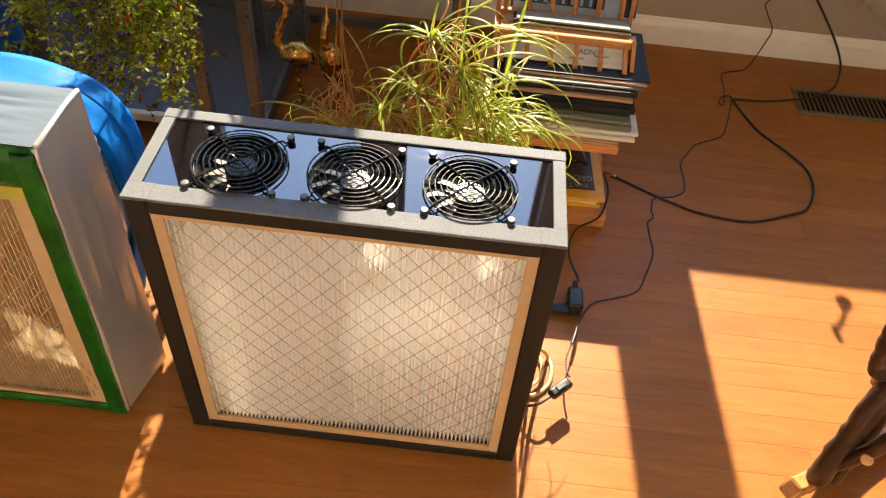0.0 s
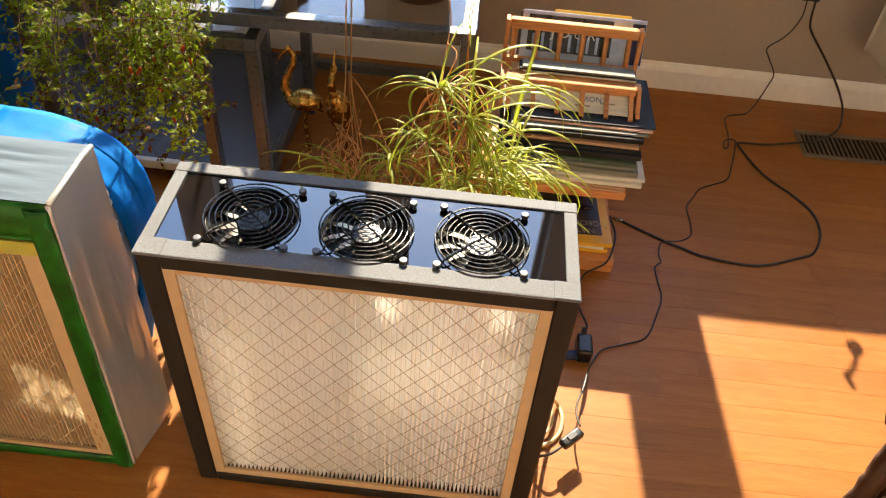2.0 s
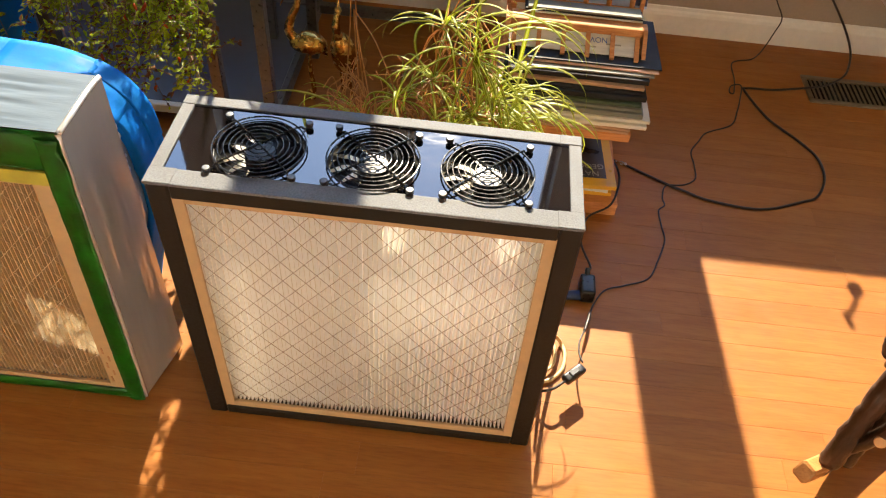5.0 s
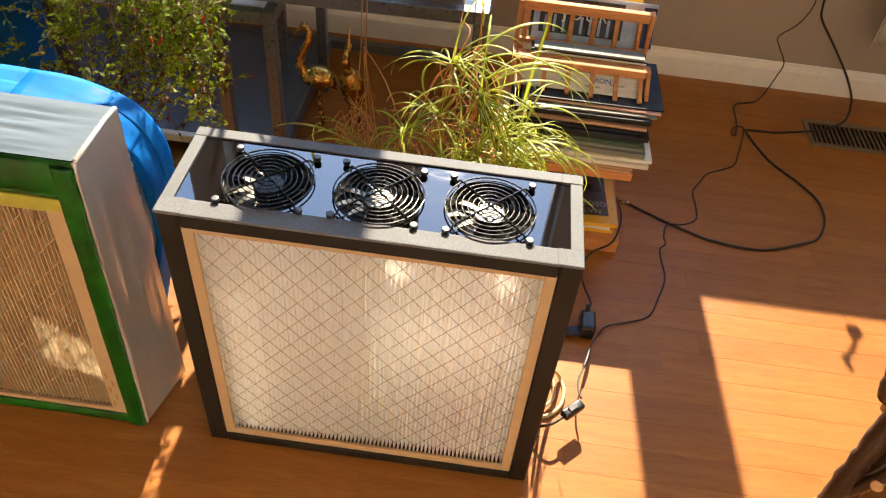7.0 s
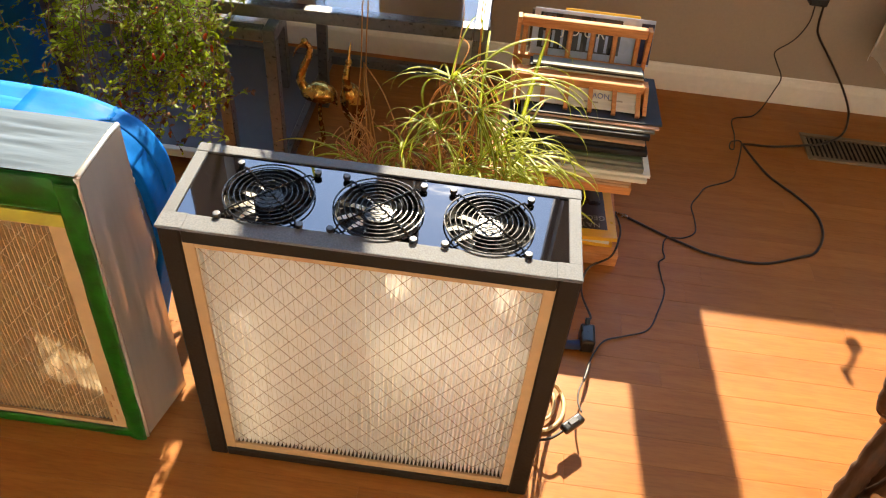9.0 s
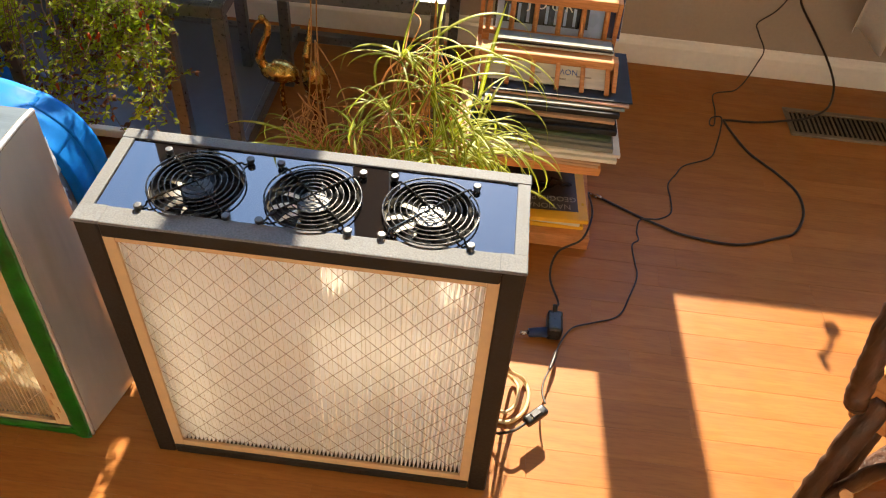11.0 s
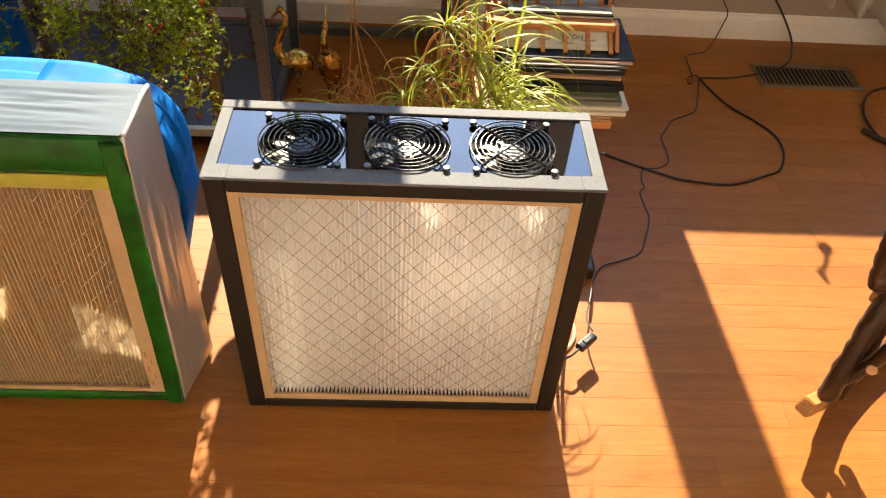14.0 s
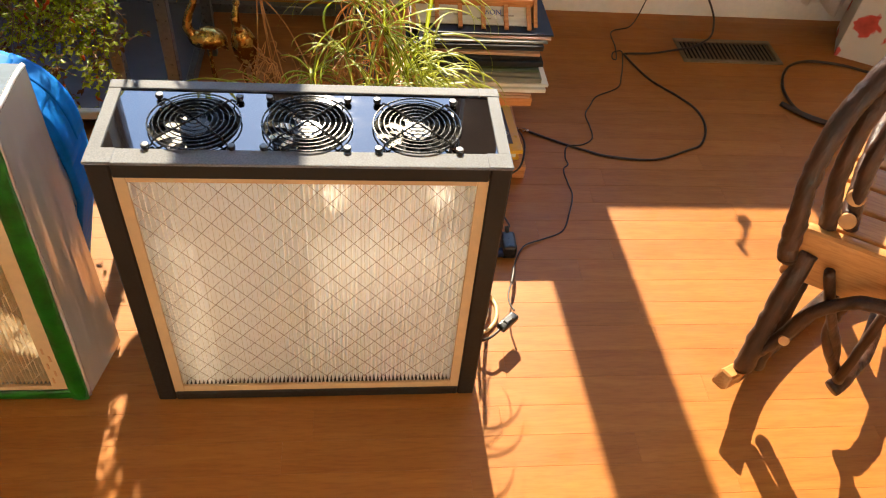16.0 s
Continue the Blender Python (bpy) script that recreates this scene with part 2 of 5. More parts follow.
INK_NAVY = plain("navy_ink", (0.03, 0.035, 0.13), 0.4, 0, 0.5, 20)
INK_GREY = plain("grey_ink", (0.35, 0.31, 0.25), 0.4, 0, 0.05)
INK_BROWN = plain("brown_ink", (0.35, 0.16, 0.05), 0.5, 0, 0.05)


def acrylic():
    m, nt, b, tc = nodes_of("black_acrylic")
    v = tc.outputs["Object"]
    dust = noise_tex(nt, v, 220, 6, 0.7)
    smear = noise_tex(nt, mapped(nt, v, (8, 30, 8)), 2.2, 5, 0.6, 1.2)
    f = ramp(nt, dust, [(0.60, (0, 0, 0)), (0.72, (0.5, 0.5, 0.5))])
    c = mixc(nt, f, (0.006, 0.005, 0.006), (0.10, 0.095, 0.09))
    nt.links.new(c, b.inputs["Base Color"])
    nt.links.new(ramp(nt, smear, [(0.4, (0.01,) * 3), (0.75, (0.05,) * 3)]), b.inputs["Roughness"])
    b.inputs["IOR"].default_value = 1.95
    return m


ACRYLIC = acrylic()


def floral():
    m, nt, b, tc = nodes_of("red_flower_print")
    vo = nt.nodes.new("ShaderNodeTexVoronoi")
    vo.inputs["Scale"].default_value = 11
    wob = nt.nodes.new("ShaderNodeTexNoise")
    wob.inputs["Scale"].default_value = 30
    nt.links.new(tc.outputs["Object"], wob.inputs["Vector"])
    nt.links.new(mixc(nt, 0.06, tc.outputs["Object"], wob.outputs["Color"]), vo.inputs["Vector"])
    c = ramp(nt, vo.outputs["Distance"], [(0.0, (0.25, 0.02, 0.01)), (0.3, (0.5, 0.05, 0.03)), (0.36, (0.52, 0.47, 0.41)), (1.0, (0.56, 0.5, 0.44))])
    nt.links.new(c, b.inputs["Base Color"])
    b.inputs["Roughness"].default_value = 0.6
    return m


FLORAL = floral()


# ---- mesh helpers ----
def mesh_of(name, bm, mats, smooth=False):
    me = bpy.data.meshes.new(name)
    bmesh.ops.recalc_face_normals(bm, faces=bm.faces)
    bm.to_mesh(me)
    bm.free()
    for m in mats if isinstance(mats, (list, tuple)) else [mats]:
        me.materials.append(m)
    if smooth:
        me.polygons.foreach_set("use_smooth", [True] * len(me.polygons))
    return me


def part(name, bm, mats, parent=None, label="", smooth=False):
    ob = new(name, mesh_of(name, bm, mats, smooth))
    if parent:
        ob.parent = parent
    if label:
        ob["label"] = label
    return ob


def thing(name, at, label, category, group="", kind=""):
    ob = new(name)
    ob.location = at
    ob.empty_display_size = 0.05
    return tagged(ob, label, category, group, kind)


def add_box(bm, lo, hi, bevel=0.0, seg=1, m=None):
    r = bmesh.ops.create_cube(bm, size=1.0)
    vs = r["verts"]
    s = [h - l for l, h in zip(lo, hi)]
    c = [(h + l) / 2 for l, h in zip(lo, hi)]
    for v in vs:
        v.co = Vector([v.co[i] * s[i] + c[i] for i in range(3)])
    if bevel:
        es = list({e for v in vs for e in v.link_edges})
        out = bmesh.ops.bevel(bm, geom=es, offset=bevel, segments=seg, affect="EDGES", profile=0.6)
        vs = list({v for f in out["faces"] for v in f.verts} | {v for v in vs if v.is_valid})
    if m is not None:
        bmesh.ops.transform(bm, matrix=m, verts=vs)
    return vs


def box(lo, hi, bevel=0.0, seg=1, m=None):
    bm = bmesh.new()
    add_box(bm, lo, hi, bevel, seg, m)
    return bm


def smooth_path(pts, n=6, closed=False):
    """Catmull-Rom through the points."""
    P = [Vector(p) for p in pts]
    out = []
    k = len(P)
    for i in range(k if closed else k - 1):
        if closed:
            a, b, c, d = P[i - 1], P[i], P[(i + 1) % k], P[(i + 2) % k]
        else:
            a, b, c, d = P[max(0, i - 1)], P[i], P[i + 1], P[min(k - 1, i + 2)]
        for j in range(n):
            t = j / n
            out.append(0.5 * ((2 * b) + (c - a) * t + (2 * a - 5 * b + 4 * c - d) * t * t + (3 * b - a - 3 * c + d) * t ** 3))
    if not closed:
        out.append(P[-1])
    return out


def add_tube(bm, pts, radius, sides=8, closed=False, wobble=0.0, rng=None):
    """A round bar along the points; radius may be a number or a function of 0..1."""
    pts = [Vector(p) for p in pts]
    n = len(pts)
    rings, up = [], None
    for i, p in enumerate(pts):
        t = (pts[(i + 1) % n] - pts[i - 1]) if closed else (pts[min(n - 1, i + 1)] - pts[max(0, i - 1)])
        t = t.normalized() if t.length > 1e-9 else Vector((0, 0, 1))
        if up is None:
            up = t.orthogonal().normalized()
        up = (up - t * up.dot(t))
        up = up.normalized() if up.length > 1e-6 else t.orthogonal().normalized()
        side = t.cross(up)
        r = radius(i / max(1, n - 1)) if callable(radius) else radius
        ring = []
        for k in range(sides):
            a = 2 * math.pi * k / sides
            w = 1 + (rng.uniform(-wobble, wobble) if wobble else 0)
            ring.append(bm.verts.new(p + (up * math.cos(a) + side * math.sin(a)) * r * w))
        rings.append(ring)
    for i in range(n if closed else n - 1):
        a, b = rings[i], rings[(i + 1) % n]
        for k in range(sides):
            bm.faces.new((a[k], a[(k + 1) % sides], b[(k + 1) % sides], b[k]))
    if not closed:
        bm.faces.new(rings[0][::-1])
        bm.faces.new(rings[-1])
    return rings


def tube(pts, radius, sides=8, closed=False, wobble=0.0, rng=None):
    bm = bmesh.new()
    add_tube(bm, pts, radius, sides, closed, wobble, rng)
    return bm


def lathe(profile, sides=32, centre=(0, 0, 0)):
    """Turned form from (radius, height) pairs."""
    bm = bmesh.new()
    rings = []
    for r, z in profile:
        rings.append([bm.verts.new((centre[0] + r * math.cos(2 * math.pi * k / sides), centre[1] + r * math.sin(2 * math.pi * k / sides), centre[2] + z)) for k in range(sides)])
    for a, b in zip(rings, rings[1:]):
        for k in range(sides):
            bm.faces.new((a[k], a[(k + 1) % sides], b[(k + 1) % sides], b[k]))
    bm.faces.new(rings[0][::-1])
    bm.faces.new(rings[-1])
    return bm


def slab(outline, z0, z1, axis="z"):
    """A flat plate of that outline, z0 to z1 thick along the axis."""
    bm = bmesh.new()
    put = (lambda u, v, w: (u, v, w)) if axis == "z" else (lambda u, v, w: (u, w, v)) if axis == "y" else (lambda u, v, w: (w, u, v))
    a = [bm.verts.new(put(u, v, z0)) for u, v in outline]
    b = [bm.verts.new(put(u, v, z1)) for u, v in outline]
    bm.faces.new(a[::-1])
    bm.faces.new(b)
    n = len(a)
    for i in range(n):
        bm.faces.new((a[i], a[(i + 1) % n], b[(i + 1) % n], b[i]))
    return bm


def letters(name, words, size, m, material, parent=None, label=""):
    cu = bpy.data.curves.new(name, "FONT")
    cu.body, cu.size, cu.extrude, cu.align_x = words, size, 0.0002, "CENTER"
    cu.materials.append(material)
    ob = new(name, cu)
    if parent:
        ob.parent = parent
    ob.matrix_local = m
    if label:
        ob["label"] = label
    return ob


# ---- the room ----
# south wall stands close and window heads high, for more bounced sun
WALL_Y, ROOM_X0, ROOM_X1, ROOM_Y0, CEIL_Z = 1.357, -1.8, 2.7, -1.05, 2.5
SILL, HEAD = 0.644, 2.38
# the last opening is added out of view to let in more bounced sun
OPENINGS = [(-1.15, -0.630), (-0.487, 0.048), (0.168, 0.684), (0.818, 1.353), (1.483, 2.018), (2.14, 2.62)]


def wall_with_openings():
    bm = bmesh.new()
    y0, y1 = WALL_Y, WALL_Y + 0.16
    add_box(bm, (ROOM_X0, y0, 0), (ROOM_X1, y1, SILL))
    add_box(bm, (ROOM_X0, y0, HEAD), (ROOM_X1, y1, CEIL_Z))
    edges = [ROOM_X0] + [e for o in OPENINGS for e in o] + [ROOM_X1]
    for a, b in zip(edges[::2], edges[1::2]):
        add_box(bm, (a, y0, SILL), (b, y1, HEAD))
    return bm


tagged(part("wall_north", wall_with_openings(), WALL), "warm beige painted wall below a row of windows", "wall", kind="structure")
tagged(part("wall_south", box((ROOM_X0, ROOM_Y0 - 0.1, 0), (ROOM_X1, ROOM_Y0, CEIL_Z)), WALL_BOUNCE), "unseen pale wall that closes the room and bounces sunlight", "wall", kind="structure")
tagged(part("wall_west", box((ROOM_X0 - 0.1, ROOM_Y0 - 0.1, 0), (ROOM_X0, WALL_Y + 0.16, CEIL_Z)), WALL_BOUNCE), "unseen pale wall that closes the room and bounces sunlight", "wall", kind="structure")
tagged(part("wall_east", box((ROOM_X1, ROOM_Y0 - 0.1, 0), (ROOM_X1 + 0.1, WALL_Y + 0.16, CEIL_Z)), WALL_BOUNCE), "unseen pale wall that closes the room and bounces sunlight", "wall", kind="structure")
tagged(part("ceiling", box((ROOM_X0 - 0.1, ROOM_Y0 - 0.1, CEIL_Z), (ROOM_X1 + 0.1, WALL_Y + 0.16, CEIL_Z + 0.1)), CEIL), "plain white painted ceiling", "ceiling", kind="structure")
tagged(part("ground", box((-400, 1.6, -0.6), (400, 700, -0.5)), LAWN), "green lawn outside the windows", "ground", kind="structure")

# baseboard with a rounded top and a quarter bead at the floor
prof = [(0.0, 0.0), (-0.014, 0.0), (-0.014, 0.058), (-0.011, 0.066), (-0.006, 0.071), (-0.004, 0.078), (0.0, 0.080)]
bm = bmesh.new()
ends = [[bm.verts.new((x, WALL_Y + u, v + 0.0005)) for u, v in prof] for x in (ROOM_X0, ROOM_X1)]
for i in range(len(prof) - 1):
    bm.faces.new((ends[0][i], ends[0][i + 1], ends[1][i + 1], ends[1][i]))
for e in ends:
    bm.faces.new(e)
tagged(part("baseboard", bm, WHITE), "cream painted baseboard along the wall", "baseboard", kind="structure")

for n, (a, b) in enumerate(OPENINGS, 1):
    win = thing("window_%d" % n, ((a + b) / 2, WALL_Y + 0.08, SILL), "tall casement window with a dark wooden frame", "window", kind="structure")
    w = (b - a) / 2
    bm = bmesh.new()
    h = HEAD - SILL
    add_box(bm, (-w, 0.0, 0.0), (-w + 0.02, 0.05, h), 0.003)
    add_box(bm, (w - 0.02, 0.0, 0.0), (w, 0.05, h), 0.003)
    add_box(bm, (-w + 0.02, 0.0, 0.0), (w - 0.02, 0.05, 0.02), 0.003)
    add_box(bm, (-w + 0.02, 0.0, h - 0.04), (w - 0.02, 0.05, h), 0.003)
    part("window_frame", bm, FRAME_DARK, win)
    pane = part("pane", box((-w + 0.022, 0.022, 0.022), (w - 0.022, 0.026, h - 0.042)), GLASS, win)
    pane.visible_shadow = False
    part("window_sill", box((-w - 0.02, -0.10, -0.022), (w + 0.02, -0.001, -0.002), 0.004, 2), WHITE, win)

# ---- the black taped air cleaner with three fans ----
W, D, H = 0.522, 0.178, 0.52
FANS = (0.111, 0.2555, 0.4005)
FAN_Y = 0.0865


def pleats(x0, x1, z0, z1, yf, depth, pitch, rng, wav=0.0012, rows=14, ridge=0.0011):
    """Folded fleece: a zigzag with slightly wandering folds, each fold pressed flat."""
    bm = bmesh.new()
    n = int(round((x1 - x0) / pitch)) * 2
    cols = []
    for i in range(n + 1):
        ph, am, k = rng.uniform(0, 6.28), rng.uniform(0.3, 1.0) * wav, rng.uniform(9, 22)
        front = i % 2 == 1
        wide = ridge * rng.uniform(0.6, 1.3)
        pair = []
        for side in ((-0.5, 0.5) if front else (0.0,)):
            col = []
            for j in range(rows + 1):
                z = z0 + (z1 - z0) * j / rows
                edge = min(1.0, 5 * min(j, rows - j) / rows)
                x = x0 + (x1 - x0) * i / n + am * math.sin(k * z + ph) * edge + side * wide
                col.append(bm.verts.new((x, (yf if front else yf + depth) + rng.uniform(-0.0004, 0.0004), z)))
            pair.append(col)
        cols += pair
    for i, (a, b) in enumerate(zip(cols, cols[1:])):
        for j in range(rows):
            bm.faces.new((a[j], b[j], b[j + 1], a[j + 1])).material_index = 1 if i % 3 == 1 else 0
    return bm


def diamond_wires(x0, x1, z0, z1, y, dx, dz, r):
    """Two families of slanted wires clipped to the rectangle."""
    bm = bmesh.new()
    s = dz / dx
    for sign in (1, -1):
        k = -int((z1 - z0) / s / dx) - 2
        while k * dx < (x1 - x0) * 2 + 1:
            off = x0 + k * dx
            pts = []
            for z in (z0, z1):
                pts.append((off + sign * (z - z0) / s if sign > 0 else off + (z1 - z) / s - 0 * z, z))
            (xa, za), (xb, zb) = pts
            if xa > xb:
                (xa, za), (xb, zb) = (xb, zb), (xa, za)
            lo, hi = max(xa, x0), min(xb, x1)
            if hi - lo > 0.004:
                f = lambda x: za + (zb - za) * (x - xa) / (xb - xa)
                m = 6
                q = [(lo + (hi - lo) * i / m, y + 0.0006 * math.sin(i * 2.1 + k), f(lo + (hi - lo) * i / m)) for i in range(m + 1)]
                add_tube(bm, q, r, 4)
            k += 1
    return bm


def frame_parts(name, mat, parent, label, x0, x1, z0, z1, wx, wt, wb, y0, y1, bevel=0.0):
    """Four bars round an opening, each a part."""
    g = 0.0002
    for lo, hi in (((x0, y0, z0), (x0 + wx, y1, z1)), ((x1 - wx, y0, z0), (x1, y1, z1)), ((x0 + wx + g, y0, z1 - wt), (x1 - wx - g, y1, z1)), ((x0 + wx + g, y0, z0), (x1 - wx - g, y1, z0 + wb))):
        part(name, box(lo, hi, bevel), mat, parent, label)


cleaner = thing("air_cleaner", (0, 0, 0), "black-taped box air cleaner with white pleated filters and three fans", "air cleaner")
rng = random.Random(3)
# tape shell: closed ends and floor, tape round the front and back
for lo, hi in (((-0.004, 0.004, 0.003), (0.020, D - 0.004, H - 0.004)), ((W - 0.020, 0.004, 0.003), (W + 0.004, D - 0.004, H - 0.004)), ((0.0205, 0.007, 0.001), (W - 0.0205, D - 0.007, 0.0186))):
    part("taped_panel", box(lo, hi, 0.003, 2), TAPE_BLACK, cleaner)
for y0, y1 in ((-0.002, 0.006), (D - 0.006, D + 0.002)):
    frame_parts("tape_strip", TAPE_BLACK, cleaner, "", -0.006, W + 0.006, 0.0, H - 0.003, 0.029, 0.024, 0.021, y0, y1, 0.0025)
for nm, yf, depth, y0, y1, wy in (("front_filter", 0.0065, 0.017, 0.001, 0.006, 0.0052), ("back_filter", D - 0.0065, -0.009, D - 0.006, D - 0.001, D - 0.0052)):
    f = part(nm, pleats(0.036, W - 0.036, 0.030, 0.489, yf, depth, 0.0066, random.Random(len(nm))), [FLEECE if yf < 0.1 else FLEECE_AIRY, FOLD_SHADE if yf < 0.1 else FLEECE_AIRY], cleaner, "white pleated fleece")
    frame_parts("frame_bar", CARD, f, "tan cardboard", 0.018, W - 0.018, 0.019, H - 0.022, 0.020, 0.013, 0.016, y0, y1, 0.0008)
    part("wire_mesh", diamond_wires(0.036, W - 0.036, 0.033, 0.487, wy, 0.0316, 0.0376, 0.00036), WIRE_RUST, f, "thin rusty diamond wire mesh")
    part("inner_liner", box((0.021, y0 + (0.006 if y0 < 0.1 else -0.022), 0.0205), (0.036, y0 + (0.027 if y0 < 0.1 else -0.001), 0.489)), INSIDE, f)
    part("inner_liner", box((W - 0.036, y0 + (0.006 if y0 < 0.1 else -0.022), 0.0205), (W - 0.021, y0 + (0.027 if y0 < 0.1 else -0.001), 0.489)), INSIDE, f)

# top plate with three round openings
def plate_with_holes(x0, x1, y0, y1, z0, z1, holes, r, sides=48):
    bm = bmesh.new()
    xs = [x0] + [(a + b) / 2 for a, b in zip(holes, holes[1:])] + [x1]
    for (a, b), hx in zip(zip(xs, xs[1:]), holes):
        for z in (z0, z1):
            inner, outer = [], []
            for k in range(sides):
                t = 2 * math.pi * (k + 0.5) / sides
                c, s = math.cos(t), math.sin(t)
                inner.append(bm.verts.new((hx + r * c, FAN_Y + r * s, z)))
                q = min(((b - hx) / c if c > 0 else (a - hx) / c) if abs(c) > 1e-6 else 9, ((y1 - FAN_Y) / s if s > 0 else (y0 - FAN_Y) / s) if abs(s) > 1e-6 else 9)
                outer.append(bm.verts.new((hx + q * c, FAN_Y + q * s, z)))
            for k in range(sides):
                bm.faces.new((inner[k], inner[(k + 1) % sides], outer[(k + 1) % sides], outer[k]))
            if z == z0:
                low = inner
            else:
                for k in range(sides):
                    bm.faces.new((low[k], low[(k + 1) % sides], inner[(k + 1) % sides], inner[k]))
    bmesh.ops.remove_doubles(bm, verts=bm.verts[:], dist=0.0004)
    return bm


part("top_plate", plate_with_holes(-0.002, 0.513, 0.010, D - 0.008, 0.5135, 0.5165, FANS, 0.0575), ACRYLIC, cleaner, "glossy black acrylic plate")
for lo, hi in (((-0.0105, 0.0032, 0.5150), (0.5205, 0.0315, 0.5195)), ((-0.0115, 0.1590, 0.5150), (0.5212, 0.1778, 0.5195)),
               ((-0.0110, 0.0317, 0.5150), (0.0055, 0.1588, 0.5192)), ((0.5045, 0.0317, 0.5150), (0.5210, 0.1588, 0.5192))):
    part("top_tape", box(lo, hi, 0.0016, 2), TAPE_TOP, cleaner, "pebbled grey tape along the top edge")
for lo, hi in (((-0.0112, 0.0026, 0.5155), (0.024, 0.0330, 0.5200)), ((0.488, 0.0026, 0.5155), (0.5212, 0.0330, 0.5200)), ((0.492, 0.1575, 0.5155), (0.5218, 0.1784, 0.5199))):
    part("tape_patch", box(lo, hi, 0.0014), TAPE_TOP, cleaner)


def blade_mesh():
    bm = bmesh.new()
    grid = []
    for i in range(7):
        r = 0.0202 + (0.0550 - 0.0202) * i / 6
        row = []
        for j in range(5):
            t = j / 4
            a = 0.74 * t + 0.30 * (i / 6) ** 1.4
            row.append(bm.verts.new((r * math.cos(a), r * math.sin(a), 0.005 + 0.014 * t ** 1.2)))
        grid.append(row)
    for i in range(6):
        for j in range(4):
            bm.faces.new((grid[i][j], grid[i + 1][j], grid[i + 1][j + 1], grid[i][j + 1]))
    bmesh.ops.solidify(bm, geom=bm.faces[:], thickness=0.0012)
    return mesh_of("blade", bm, PLASTIC_BLACK, True)


BLADE = blade_mesh()


def fan(cx):
    bm = bmesh.new()
    n = 40
    for r0, r1 in ((0.0572, 0.0595),):
        rings = []
        for r, z in ((r0, 0.0), (r0, 0.0248), (r1, 0.0248), (r1, 0.0)):
            rings.append([bm.verts.new((r * math.cos(2 * math.pi * k / n), r * math.sin(2 * math.pi * k / n), z)) for k in range(n)])
        for i in range(4):
            a, b = rings[i], rings[(i + 1) % 4]
            for k in range(n):
                bm.faces.new((a[k], a[(k + 1) % n], b[(k + 1) % n], b[k]))
    body = part("fan", bm, PLASTIC_BLACK, cleaner)
    body.location = (cx, FAN_Y, 0.4885)
    part("hub", lathe([(0.0, 0.002), (0.019, 0.002), (0.0205, 0.004), (0.0205, 0.021), (0.0190, 0.0235), (0.0, 0.0238)], 32), PLASTIC_BLACK, body, smooth=False)
    for k in range(11):
        o = new("blade", BLADE)
        o.parent = body
        o.rotation_euler = (0, 0, 2 * math.pi * k / 11 + cx * 7)
    for k in range(3):
        a = 2 * math.pi * k / 3 + 0.4
        bm = bmesh.new()
        add_tube(bm, [(0.018 * math.cos(a), 0.018 * math.sin(a), 0.0015), (0.0575 * math.cos(a + 0.15), 0.0575 * math.sin(a + 0.15), 0.0015)], 0.002, 6)
        part("strut", bm, PLASTIC_BLACK, body)
    # wire guard: eight rings, two crossed bars that end in eyes
    g = None
    for i in (7, 6, 5, 4, 3, 2, 1, 0):
        r = 0.0085 + i * (0.0588 - 0.0085) / 7
        ob = part("ring" if g else "fan_guard", tube([(r * math.cos(2 * math.pi * k / 40), r * math.sin(2 * math.pi * k / 40), 0.0012 - 0.0010 * (i == 7)) for k in range(40)], 0.00085 if i < 7 else 0.0012, 6, True), WIRE_BLACK, g or cleaner)
        if g is None:
            g = ob
            g.location = (cx, FAN_Y, 0.5222)
    for sx in (1, -1):
        e = 0.0525
        part("cross_bar", tube(smooth_path([(-sx * e, -e, -0.004), (-sx * 0.046, -0.046, -0.0032), (-sx * 0.040, -0.040, 0.0026), (0, 0, 0.0030), (sx * 0.040, 0.040, 0.0026), (sx * 0.046, 0.046, -0.0032), (sx * e, e, -0.004)], 5), 0.0013, 6), WIRE_BLACK, g)
    for sx in (1, -1):
        for sy in (1, -1):
            s = part("screw", lathe([(0.0, -0.0056), (0.0030, -0.0056), (0.0030, -0.003), (0.0046, -0.003), (0.0050, -0.002), (0.0050, 0.0022), (0.0044, 0.0029), (0.0026, 0.0031), (0.0, 0.0030)], 20), SCREW, g, "knurled screw cap")
            s.location = (sx * 0.0525, sy * 0.0525, 0.0)


for cx in FANS:
    fan(cx)

# the box leans back a little and is wider at its foot than at its top
FIXED = ("top_plate", "top_tape", "tape_patch", "ring", "cross_bar", "hub", "blade", "strut")
for ob in cleaner.children_recursive:
    if ob.location.length < 1e-6 and ob.name.split(".")[0] not in FIXED:
        for v in ob.data.vertices:
            u = v.co.z / 0.52
            v.co.x = 0.2585 + (v.co.x - 0.261) * (1.004 - 0.011 * u) - 0.003 * u
            v.co.y += u * (0.0058 - 0.0085 * v.co.y / D)

# ---- the silver taped filter box beside it ----
LBX1, LBX0, LBH, LBD = -0.096, -0.648, 0.578, 0.120
box2 = thing("filter_box", (0, 0, 0), "older filter box in silver duct tape and green tape, brown filter", "air cleaner")
rng = random.Random(8)


